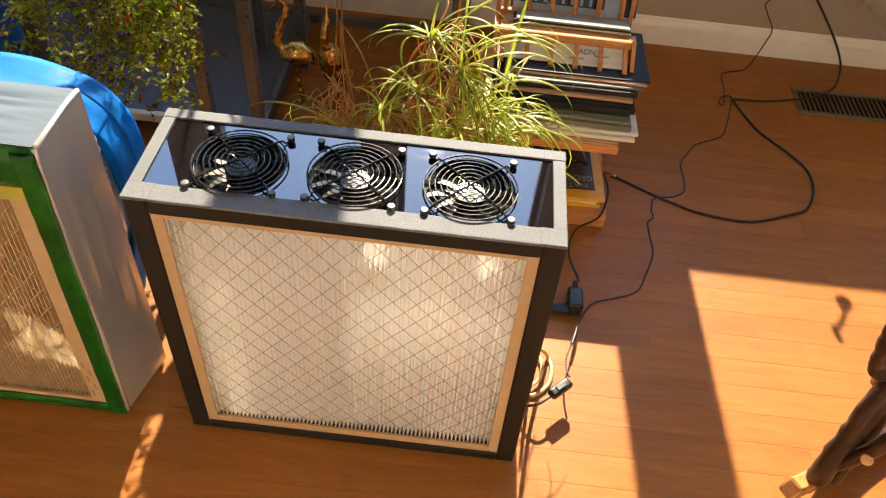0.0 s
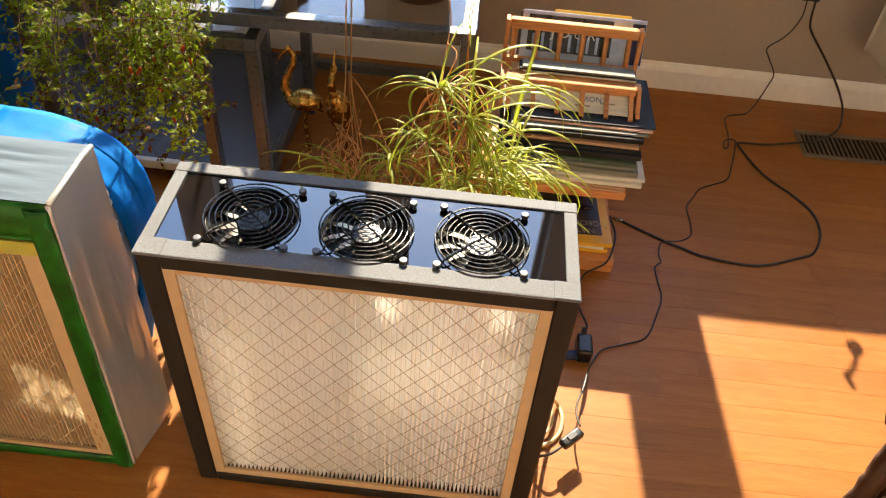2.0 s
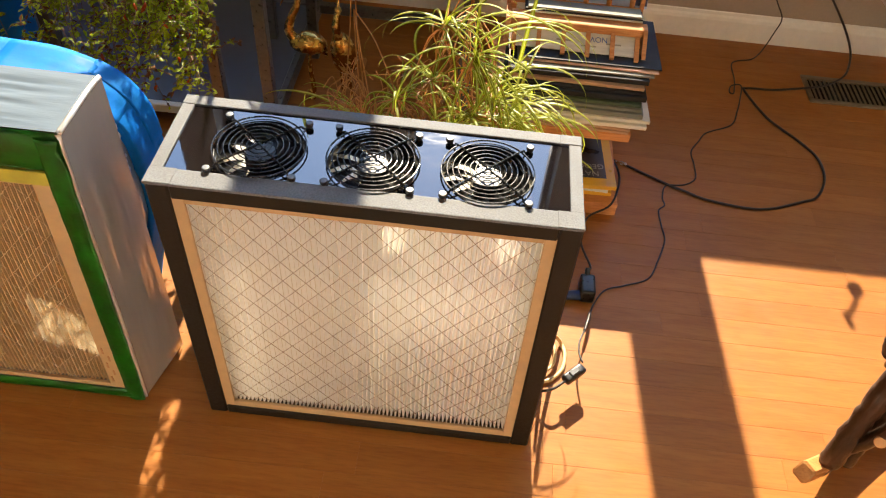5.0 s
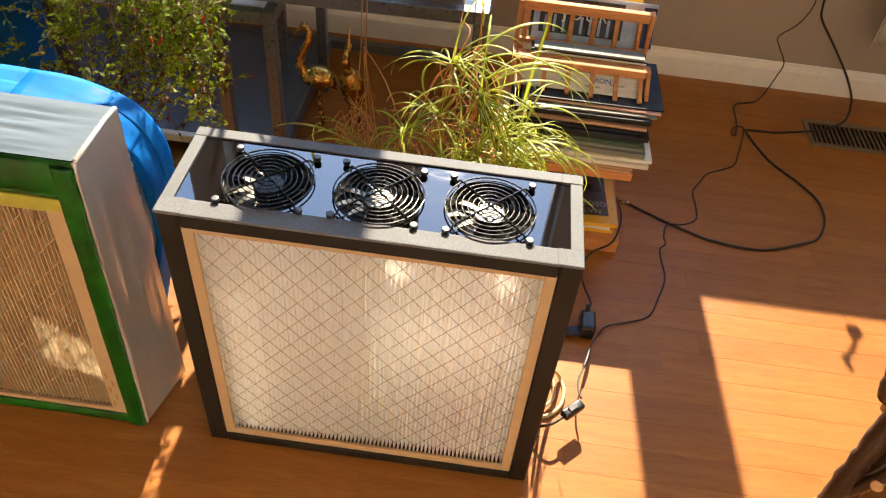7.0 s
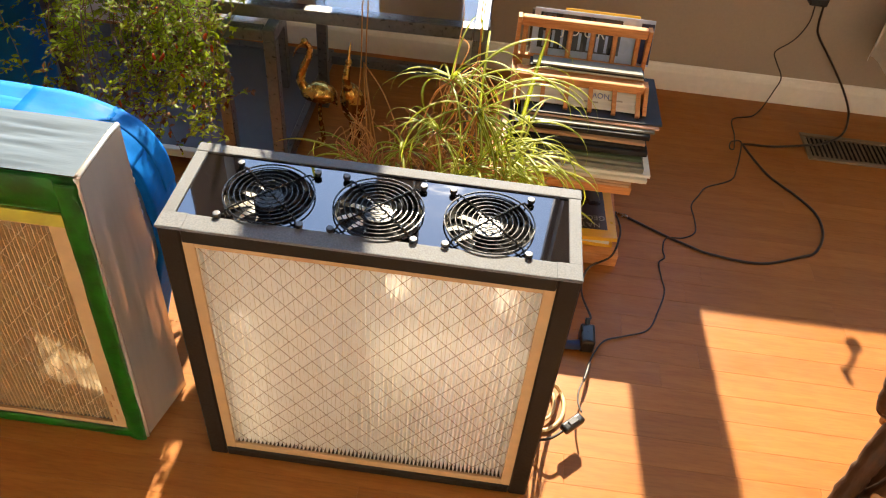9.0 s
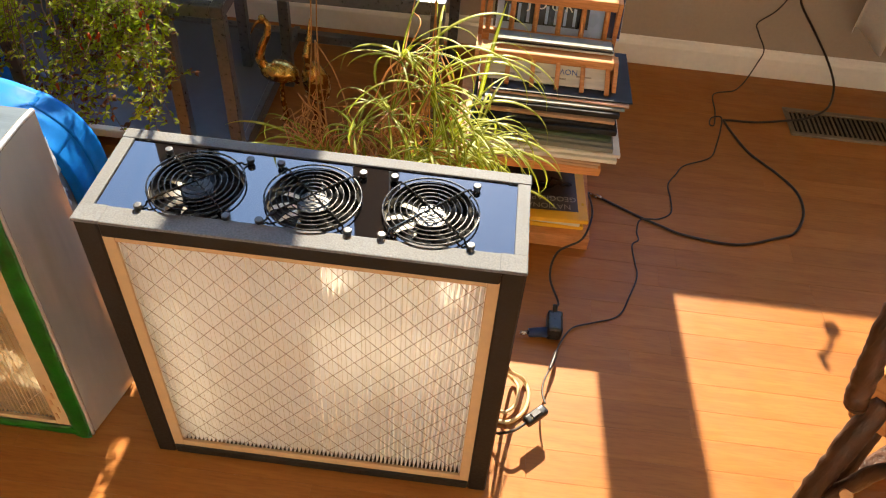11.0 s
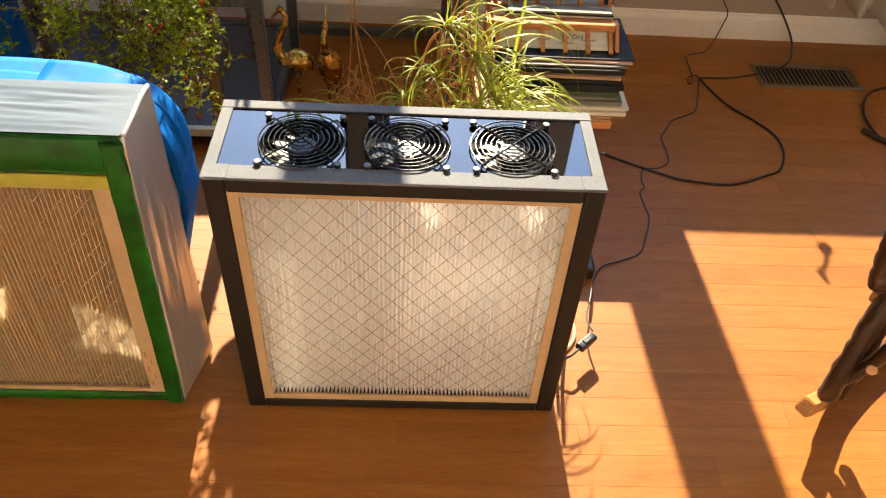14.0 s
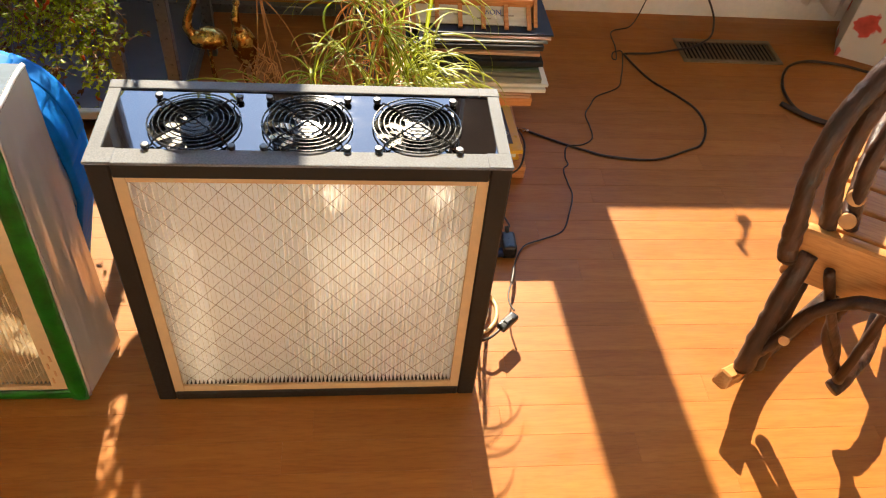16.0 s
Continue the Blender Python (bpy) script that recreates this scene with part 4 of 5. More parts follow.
# ---- spider plant hanging from its pot in front of the table ----
def blade(bm, p, heading, rise, length, width, droop, rng, n=12, mats=(0, 1), twist=0.0):
    """A long arching leaf: green margins and a paler middle."""
    d = Vector((math.cos(heading), math.sin(heading), 0))
    side = Vector((-math.sin(heading), math.cos(heading), 0))
    prev = None
    pos, ang = Vector(p), rise
    bend = rng.uniform(-0.9, 0.9)
    for i in range(n + 1):
        u = i / n
        w = width * (math.sin(math.pi * min(1, 0.12 + u * 0.88)) ** 0.55) * (1 - 0.25 * u) if u < 1 else 0.0004
        t = d * math.cos(ang) + Vector((0, 0, math.sin(ang)))
        nrm = side.cross(t)
        sd = (side * math.cos(twist * u) + nrm * math.sin(twist * u))
        row = [bm.verts.new(pos + sd * w * k + nrm * abs(k) * w * 0.35) for k in (-0.5, -0.2, 0.2, 0.5)]
        if prev:
            for j in range(3):
                bm.faces.new((prev[j], prev[j + 1], row[j + 1], row[j])).material_index = mats[1] if j == 1 else mats[0]
        prev = row
        pos = pos + t * (length / n) + side * bend * length / n * 0.12 * u
        ang -= droop / n * (0.5 + 1.0 * u)


def spider_plant():
    rng = random.Random(29)
    pl = thing("spider_plant", (0.245, 0.80, TOP + 0.115), "sprawling spider plant with striped leaves and dry runners", "plant")
    org = Vector(pl.location)
    src = Vector((0.245, 0.80, TOP + 0.115))
    # crown in the pot
    bm = bmesh.new()
    for k in range(22):
        a = k * 2.4
        blade(bm, Vector((rng.uniform(-.02, .02), rng.uniform(-.02, .02), 0.0)), a, rng.uniform(0.9, 1.35), rng.uniform(0.18, 0.30), rng.uniform(0.008, 0.012), rng.uniform(1.6, 2.6), rng)
    part("crown", bm, [SPIDER, SPIDER_PALE], pl, "arching striped leaves")
    # plantlets on their runners: place, size, leaves, spread
    lets = [((0.317, 0.44, 0.505), 0.20, 18), ((0.365, 0.42, 0.465), 0.21, 22), ((0.405, 0.40, 0.395), 0.21, 26), ((0.440, 0.43, 0.345), 0.20, 24),
            ((0.385, 0.38, 0.325), 0.15, 24), ((0.300, 0.41, 0.420), 0.16, 18), ((0.245, 0.41, 0.375), 0.14, 18), ((0.330, 0.37, 0.345), 0.15, 24),
            ((0.275, 0.36, 0.310), 0.14, 22), ((0.180, 0.44, 0.300), 0.17, 14), ((0.410, 0.33, 0.30), 0.14, 22), ((0.345, 0.33, 0.295), 0.12, 20),
            ((0.425, 0.36, 0.37), 0.16, 20), ((0.375, 0.35, 0.40), 0.15, 18), ((0.215, 0.38, 0.30), 0.12, 16), ((0.455, 0.37, 0.315), 0.14, 18)]
    for n, (c, size, cnt) in enumerate(lets):
        c = Vector(c)
        bm = bmesh.new()
        for k in range(cnt):
            a = k * 2.399 + n + rng.uniform(-0.3, 0.3)
            if n in (0, 1, 2, 3) and rng.random() < 0.5:
                a = rng.uniform(-1.1, 0.5)
            if n == 9 and rng.random() < 0.55:
                a = rng.uniform(2.6, 3.7)
            blade(bm, c - org + Vector((rng.uniform(-.006, .006), rng.uniform(-.006, .006), rng.uniform(-.008, .008))), a, rng.uniform(-0.2, 1.2), size * rng.uniform(0.5, 1.1), rng.uniform(0.0038, 0.0068), rng.uniform(1.4, 3.6), rng, 11, twist=rng.uniform(-0.8, 0.8))
        part("plantlet", bm, [SPIDER, SPIDER_PALE], pl, "tuft of striped leaves")
        bm = bmesh.new()
        hold = Vector((0.146, 0.565, 0.44)) if c.x < 0.25 else Vector((0.352, 0.555, 0.475)) if c.z < 0.47 else Vector((0.318, 0.53, 0.535))
        path = smooth_path([hold, hold.lerp(c, 0.5) + Vector((rng.uniform(-.02, .02), 0, 0.02)), c], 7)
        add_tube(bm, [q - org for q in path], 0.0012, 5)
        part("runner", bm, STOLON, pl, "dry straw-coloured runner", True)
        bm = bmesh.new()
        for k in range(14):
            q = c - org
            e = Vector((rng.uniform(-0.05, 0.05), rng.uniform(-0.04, 0.04), rng.uniform(-0.11, -0.03)))
            m = e * 0.5 + Vector((rng.uniform(-.03, .03), rng.uniform(-.03, .03), 0.01))
            add_tube(bm, smooth_path([q, q + m, q + e], 5), 0.0011, 4)
        tagged(part("root_tangle", bm, STOLON, pl, "curled dry roots"), kind="stuff")
    # a few long leaves that sweep out past the tufts
    for c, a, up, l, dr in (((0.36, 0.44, 0.475), 0.05, 0.75, 0.27, 2.5), ((0.37, 0.43, 0.47), -0.15, 0.95, 0.25, 2.9), ((0.40, 0.42, 0.42), 0.0, 0.8, 0.22, 2.8), ((0.42, 0.42, 0.36), -0.1, 0.7, 0.22, 2.4),
                            ((0.36, 0.44, 0.47), 2.9, 0.8, 0.20, 2.6), ((0.18, 0.44, 0.30), 3.0, 0.5, 0.20, 1.3), ((0.18, 0.43, 0.30), 3.3, 0.4, 0.17, 1.0), ((0.45, 0.42, 0.345), -0.05, 0.5, 0.18, 2.0),
                            ((0.44, 0.46, 0.42), 1.2, 1.25, 0.17, 0.6), ((0.33, 0.43, 0.49), 0.4, 1.1, 0.26, 2.6), ((0.33, 0.43, 0.49), -0.3, 1.0, 0.27, 3.0)):
        bm = bmesh.new()
        blade(bm, Vector(c) - org, a, up, l, 0.0085, dr, rng, 16)
        part("long_leaf", bm, [SPIDER, SPIDER_PALE], pl)
    # long bare runners that hang past the table
    for pts in ([(0.20, 0.78, 0.60), (0.150, 0.62, 0.62), (0.140, 0.59, 0.55), (0.142, 0.55, 0.42), (0.130, 0.50, 0.22)],
                [(0.20, 0.78, 0.60), (0.155, 0.62, 0.60), (0.148, 0.59, 0.52), (0.152, 0.56, 0.40), (0.175, 0.50, 0.30)],
                [(0.29, 0.78, 0.60), (0.350, 0.63, 0.63), (0.353, 0.59, 0.56), (0.352, 0.55, 0.46), (0.360, 0.48, 0.36)],
                [(0.29, 0.78, 0.60), (0.345, 0.63, 0.61), (0.349, 0.59, 0.54), (0.356, 0.55, 0.44), (0.340, 0.46, 0.33)],
                [(0.26, 0.76, 0.60), (0.300, 0.62, 0.60), (0.318, 0.58, 0.56), (0.318, 0.52, 0.53), (0.317, 0.44, 0.505)]):
        part("runner", tube([Vector(q) - org for q in smooth_path(pts, 8)], 0.0012, 6), STOLON, pl, "dry straw-coloured runner", True)
    bm = bmesh.new()
    for k in range(190):
        q = Vector((rng.uniform(0.14, 0.38), rng.uniform(0.37, 0.50), rng.uniform(0.24, 0.40))) - org
        e = Vector((rng.uniform(-0.03, 0.03), rng.uniform(-0.03, 0.03), rng.uniform(-0.09, 0.02)))
        m = e * 0.5 + Vector((rng.uniform(-.02, .02), rng.uniform(-.02, .02), 0.015))
        add_tube(bm, smooth_path([q, q + m, q + e], 4), 0.0009, 4)
    tagged(part("strand_tangle", bm, STOLON, pl, "tangle of dry brown strands"), kind="stuff")


spider_plant()


def upright_plant():
    rng = random.Random(41)
    pl = thing("potted_plant", (-0.044, 0.765, TOP + 0.122), "upright leafy plant in the dark brown pot", "plant")
    for k in range(30):
        bm = bmesh.new()
        blade(bm, Vector((rng.uniform(-.035, .035), rng.uniform(-.03, .03), 0.0)), k * 2.4, rng.uniform(1.25, 1.5), rng.uniform(0.22, 0.40), rng.uniform(0.016, 0.026), rng.uniform(0.2, 0.8), rng)
        part("leaf", bm, [SPIDER, SPIDER], pl)


upright_plant()

# ---- magazine stand ----
rack = thing("magazine_stand", (0, 0, 0), "orange-stained wooden magazine stand with slatted holders", "magazine stand")
part("base_board", box((0.40, 0.575, 0.0005), (0.707, 0.93, 0.034), 0.003, 2), CHERRY, rack)
part("shelf_board", box((0.40, 0.597, 0.186), (0.695, 0.93, 0.206), 0.003, 2), CHERRY, rack)
for x in (0.436, 0.672):
    part("upright", box((x - 0.009, 0.895, 0.0345), (x + 0.009, 0.925, 0.1855), 0.002), CHERRY, rack)
    part("upright", box((x - 0.009, 0.895, 0.2065), (x + 0.009, 0.925, 0.30), 0.002), CHERRY, rack)
for x in (0.4255, 0.7005):
    part("side_arm", slab([(0.702, 0.3135), (0.866, 0.3135), (0.872, 0.422), (0.850, 0.422), (0.838, 0.330), (0.772, 0.330), (0.772, 0.352), (0.748, 0.352)], x - 0.004, x + 0.004, "x"), CHERRY, rack)
part("front_rail", box((0.430, 0.742, 0.336), (0.696, 0.780, 0.354), 0.004, 2), CHERRY, rack)
for i in range(6):
    u = i / 5
    part("slat", tube([(0.440 + 0.246 * u, 0.696, 0.3115), (0.440 + 0.246 * u, 0.750, 0.342)], 0.0062, 4), CHERRY, rack)
part("back_rail", box((0.430, 0.852, 0.402), (0.696, 0.868, 0.423), 0.003, 2), CHERRY, rack)
part("back_rail", box((0.430, 0.826, 0.340), (0.696, 0.838, 0.350), 0.002, 2), CHERRY, rack)
for i in range(6):
    u = i / 5
    part("slat", tube([(0.440 + 0.238 * u, 0.833, 0.350), (0.440 + 0.238 * u, 0.859, 0.402)], 0.0055, 6), CHERRY, rack)


def magazine(lo, hi, cover, label, m=None, pages=True, group="magazines in the stand"):
    c = [(a + b) / 2 for a, b in zip(lo, hi)]
    t = thing("magazine", (c[0], c[1], lo[2]), label, "magazine", group)
    L = [lo[0] - c[0], lo[1] - c[1], 0.0]
    Hh = [hi[0] - c[0], hi[1] - c[1], hi[2] - lo[2]]
    part("cover", box(L, Hh, 0.0008), cover, t)
    if m is not None:
        t.matrix_basis = Matrix.Translation(t.location) @ m
    return t


# standing issues behind the slats
LEAN = -27
j = magazine((0.455, 0.8470, 0.342), (0.712, 0.8515, 0.438), COVER_BLUE, "magazine with a blue sky and building cover behind slats", pose(0, 0, 0, LEAN, 0, 0))
part("cover_photo", box((-0.115, -0.0040, 0.015), (0.060, -0.0024, 0.088)), COVER_BUILDING, j, "dark building photograph")
for k in range(8):
    part("photo_stripe", box((-0.105 + k * 0.019, -0.0046, 0.018), (-0.099 + k * 0.019, -0.0041, 0.050 + 0.003 * (k % 3))), COVER_BLUE, j)
letters("title", "J O U R", 0.029, Matrix.Translation((-0.020, -0.0049, 0.046)) @ pose(0, 0, 0, 90, 0, 0), INK_WHITE, j, "white cover title")
part("cover_figure", box((0.100, -0.0040, 0.005), (0.1275, -0.0024, 0.088), 0.0005), INK_NAVY, j, "dark printed shape")
magazine((0.450, 0.8540, 0.342), (0.660, 0.8560, 0.432), COVER_DARK, "dark-covered magazine standing behind slats", pose(0, 0, 0, LEAN, 0, 0))
magazine((0.520, 0.8580, 0.342), (0.680, 0.8595, 0.4395), NG_YELLOW, "yellow-edged magazine standing behind slats", pose(0, 0, 0, LEAN, 0, 0))
n = magazine((0.440, 0.7085, 0.3112), (0.690, 0.7120, 0.3612), PAPERS[1], "white magazine standing upside down behind slats", pose(0, 0, 0, -56, 0, 0))
letters("title", "NOV", 0.016, Matrix.Translation((0.045, -0.0023, 0.034)) @ pose(0, 0, 0, 90, 180, 0), INK_BLUE, n, "blue month lettering, upside down")
for k in range(4):
    part("print_bar", box((-0.09 + k * 0.05, -0.0026, 0.012 + 0.008 * (k % 2)), (-0.06 + k * 0.05, -0.0020, 0.015 + 0.008 * (k % 2))), INK_GREY, n)
for k, (x0, x1, cov) in enumerate(((0.470, 0.700, PAPERS[1]), (0.462, 0.700, PAPERS[0]), (0.468, 0.696, PAPERS[2]))):
    magazine((x0 - 0.006, 0.768, 0.3545 + k * 0.0044), (x1 - 0.006, 0.800, 0.3585 + k * 0.0044), cov, "thin magazine lying across the slatted rail")
# lying stack on the shelf
rng = random.Random(4)
stack = [(0.690, 0.598, 0.005, 3, "tan"), (0.692, 0.600, 0.004, 3, "tan"), (0.722, 0.602, 0.008, 1, "white"), (0.726, 0.608, 0.007, 1, "cream"), (0.712, 0.614, 0.010, 2, "grey"), (0.708, 0.620, 0.006, 2, "grey"),
         (0.706, 0.626, 0.006, 4, "dark green"), (0.712, 0.632, 0.010, 0, "black"), (0.705, 0.640, 0.005, 0, "black"), (0.708, 0.648, 0.006, 3, "tan"), (0.714, 0.656, 0.010, 0, "black"), (0.722, 0.664, 0.004, 2, "grey"), (0.733, 0.676, 0.004, 5, "pink-edged"), (0.737, 0.680, 0.0030, 0, "black photo")]
z = 0.2068
for x1, y0, th, c, nm in stack:
    th *= 1.1
    magazine((x1 - 0.275 + rng.uniform(-.004, .004), y0, z), (x1, min(0.86, y0 + 0.20), z + th), PAPERS[c], "%s magazine in a lying stack" % nm, pose(0, 0, 0, 0, 0, rng.uniform(-1.2, 1.2)), group="stack of lying magazines")
    z += th + 0.0004
# yellow bordered issues on the base
z = 0.0346
for k, (x1, y0) in enumerate(((0.690, 0.595), (0.686, 0.600), (0.694, 0.588))):
    t = magazine((x1 - 0.255, y0, z), (x1, y0 + 0.175, z + 0.010), NG_YELLOW if k != 1 else PAPERS[1], "yellow-bordered magazine on the stand's base", pose(0, 0, 0, 0, 0, (1.5, -2, 3)[k]), group="yellow magazines")
    z += 0.0106
part("cover_photo", box((-0.110, -0.062, 0.0101), (0.108, 0.074, 0.0106)), COVER_DARK, t, "dark cover photograph")
for word, y in (("GEOGRAPHIC", -0.030), ("NATIONAL", -0.054)):
    letters("title", word, 0.021, Matrix.Translation((0.040, y + 0.012, 0.0108)) @ pose(0, 0, 0, 0, 0, 180), INK_GREY, t, "grey cover title, upside down")


# ---- cables, plugs and switch ----
def cable(name, pts, r, label, mat=CABLE):
    o = part(name, tube(smooth_path(pts, 6), r, 8), mat, None, "", True)
    return tagged(o, label, "cable")


r1, r2 = 0.0018, 0.0031
cable("thin_cable", [(1.192, 1.318, 0.318), (1.202, 1.330, 0.267), (1.193, 1.333, 0.225), (1.177, 1.333, 0.198), (1.148, 1.333, 0.166), (1.162, 1.333, 0.137), (1.193, 1.333, 0.090), (1.187, 1.328, 0.050), (1.170, 1.310, 0.012), (1.153, 1.287, r1), (1.125, 1.255, r1), (1.069, 1.228, r1), (1.062, 1.150, r1), (1.052, 1.092, r1), (1.045, 1.081, r1), (1.039, 1.090, r1), (1.048, 1.115, r1 * 2), (1.073, 1.117, r1 * 3), (1.062, 1.060, r1), (1.044, 1.001, r1),
      (1.020, 0.945, r1), (0.953, 0.903, r1), (0.928, 0.865, r1), (0.905, 0.823, r1), (0.906, 0.775, r1), (0.902, 0.726, r1), (0.872, 0.700, r1), (0.828, 0.682, 0.0095), (0.819, 0.650, r1), (0.821, 0.625, r1), (0.806, 0.605, r1), (0.808, 0.555, r1), (0.810, 0.515, r1), (0.790, 0.455, r1), (0.765, 0.402, r1), (0.715, 0.375, 0.004), (0.674, 0.355, 0.006), (0.650, 0.315, 0.010), (0.640, 0.285, 0.014)],
      r1, "thin black cable winding over the floor from the wall")
cable("power_cord", [(1.214, 1.318, 0.318), (1.227, 1.328, 0.256), (1.243, 1.328, 0.225), (1.298, 1.328, 0.164), (1.360, 1.326, 0.092), (1.400, 1.318, 0.035), (1.402, 1.285, 0.012), (1.365, 1.205, 0.0115), (1.30, 1.15, 0.0115), (1.239, 1.127, 0.012), (1.16, 1.117, r2), (1.090, 1.112, r2), (1.080, 1.098, r2), (1.115, 0.996, r2), (1.150, 0.945, r2), (1.177, 0.912, r2), (1.212, 0.850, r2), (1.212, 0.776, r2), (1.180, 0.710, r2), (1.139, 0.685, r2), (1.038, 0.645, r2), (0.927, 0.655, r2), (0.870, 0.678, r2), (0.824, 0.700, r2), (0.745, 0.745, r2)],
      r2, "thick black power cord looping over the floor")
tip = tagged(part("cord_connector", lathe([(0.0, 0.0), (0.0030, 0.0), (0.0042, 0.004), (0.0042, 0.014), (0.0026, 0.016), (0.0026, 0.026), (0.0, 0.026)], 14), SILVER, None, "", True), "small silver connector at the end of the power cord", "connector")
tip.matrix_world = look((0.744, 0.7455, 0.0042), (0.70, 0.765, 0.0042)) @ pose(0, 0, 0, 180, 0, 0)
cable("adapter_lead", [(0.718, 0.757, 0.0042), (0.7125, 0.751, 0.008), (0.7125, 0.69, 0.036), (0.7125, 0.64, 0.038), (0.690, 0.572, 0.034), (0.640, 0.53, 0.030), (0.624, 0.46, 0.030), (0.640, 0.39, 0.035), (0.634, 0.375, 0.040)], 0.0024, "black adapter lead hanging beside the magazine stand")
plug = thing("plug_adapter", (0.634, 0.345, 0), "black right-angle plug with a dark blue connector on the floor", "plug")
part("adapter_body", box((-0.013, -0.024, 0.0005), (0.016, 0.026, 0.034), 0.006, 3), PLASTIC_BLACK, plug, "", True)
part("strain_relief", tube([(0.0, 0.022, 0.030), (0.0, 0.034, 0.040)], 0.005, 10), PLASTIC_BLACK, plug, "", True)
bp = part("blue_connector", tube([(-0.012, -0.014, 0.012), (-0.046, -0.020, 0.012)], lambda u: 0.0105 - 0.002 * u, 14), BLUE_PLUG, plug, "dark blue barrel", True)
part("silver_tip", tube([(-0.046, -0.020, 0.012), (-0.062, -0.023, 0.012)], 0.004, 10), SILVER, plug, "silver barrel tip", True)
joint = tagged(part("cable_joint", tube(smooth_path([(0.640, 0.287, 0.014), (0.634, 0.262, 0.018), (0.626, 0.236, 0.022)], 4), lambda u: 0.0040 - 0.0012 * abs(2 * u - 1), 10), CABLE, None, "", True), "ribbed connector joining two thin cables", "connector")
cable("switch_lead", [(0.626, 0.237, 0.022), (0.615, 0.205, 0.028), (0.612, 0.175, 0.036), (0.616, 0.150, 0.044)], r1, "thin black lead running into the switch")
switch = thing("inline_switch", (0.600, 0.124, 0.036), "small dark grey inline rocker switch on the cleaner's cord", "switch")
sb = part("switch_body", box((-0.023, -0.0095, 0.0), (0.023, 0.0095, 0.014), 0.005, 3), PLASTIC_BLACK, switch, "", True)
rk = part("rocker", box((-0.010, -0.0055, 0.0125), (0.010, 0.0055, 0.0165), 0.0015), SCREW, switch, "grey rocker")
switch.rotation_euler = (0, 0, radians(44))
cable("cleaner_cord", [(0.584, 0.108, 0.042), (0.565, 0.092, 0.040), (0.545, 0.090, 0.030), (0.535, 0.095, 0.022), (0.529, 0.10, 0.022)], 0.0026, "short black cord between switch and air cleaner")
cable("loose_cord", [(0.531, 0.150, 0.16), (0.548, 0.175, 0.09), (0.572, 0.205, 0.035), (0.585, 0.215, 0.0045), (0.592, 0.190, 0.004), (0.585, 0.155, 0.004), (0.560, 0.130, 0.004), (0.535, 0.130, 0.004)], 0.0036, "pale cream cord looped on the floor beside the air cleaner", CREAM_CORD)
cable("loose_cord", [(0.531, 0.165, 0.13), (0.545, 0.190, 0.06), (0.560, 0.215, 0.012), (0.572, 0.200, 0.0095), (0.570, 0.165, 0.0095), (0.552, 0.145, 0.0095), (0.536, 0.150, 0.0095)], 0.0030, "pale cream cord looped on the floor beside the air cleaner", CREAM_CORD)
cable("extension_cord", [(2.02, 1.00, 0.004), (1.828, 1.041, 0.004), (1.73, 1.085, 0.004), (1.63, 1.10, 0.004), (1.552, 1.063, 0.004), (1.499, 0.969, 0.004), (1.494, 0.874, 0.004), (1.516, 0.818, 0.010)], 0.004, "black extension cord curled on the floor")
cable("bundled_cord", [(1.460, 0.885, 0.006), (1.505, 0.832, 0.008), (1.545, 0.805, 0.008), (1.581, 0.785, 0.008), (1.66, 0.74, 0.008)], 0.0075, "bundled black cord lying on the floor")

# ---- wall outlet with its plug ----
outlet = thing("wall_outlet", (1.2, WALL_Y, 0.375), "cream wall outlet with a black plug in it", "outlet")
part("cover_plate", box((-0.036, -0.006, -0.058), (0.036, -0.0005, 0.058), 0.003, 2), WHITE, outlet)
part("plug_block", box((-0.022, -0.040, -0.062), (0.024, -0.0065, -0.018), 0.004, 2), PLASTIC_BLACK, outlet, "black plug block")

# ---- floor register ----
reg = thing("floor_register", (1.398, 1.141, 0), "bronze metal floor register with dark slots", "floor vent")
reg.rotation_euler = (0, 0, 0)
w, dd = 0.150, 0.061
part("frame_bar", box((-w, -dd, 0.0005), (w, -dd + 0.016, 0.006), 0.002), BROWN_METAL, reg)
part("frame_bar", box((-w, dd - 0.016, 0.0005), (w, dd, 0.006), 0.002), BROWN_METAL, reg)
part("frame_bar", box((-w, -dd + 0.0165, 0.0005), (-w + 0.014, dd - 0.0165, 0.006), 0.002), BROWN_METAL, reg)
part("frame_bar", box((w - 0.014, -dd + 0.0165, 0.0005), (w, dd - 0.0165, 0.006), 0.002), BROWN_METAL, reg)
# black plate in place of the shaded duct under the slats
part("dark_well", box((-w + 0.0145, -dd + 0.0168, 0.0004), (w - 0.0145, dd - 0.0168, 0.0012)), DUCT_SHADE, reg, "black plate drawn for the shade below the slats")
sl = mesh_of("slat", box((-0.0022, -dd + 0.017, 0.0016), (0.0022, dd - 0.017, 0.0058), 0.0008), BROWN_METAL)
for k in range(21):
    o = new("slat", sl)
    o.parent = reg
    o.location = (-w + 0.022 + k * (2 * w - 0.044) / 20, 0, 0)


# ---- rustic rocking chair ----
chair = thing("rocking_chair", (0, 0, 0), "rustic twig rocking chair with bark-covered sticks and plank seat", "chair")
rng = random.Random(17)


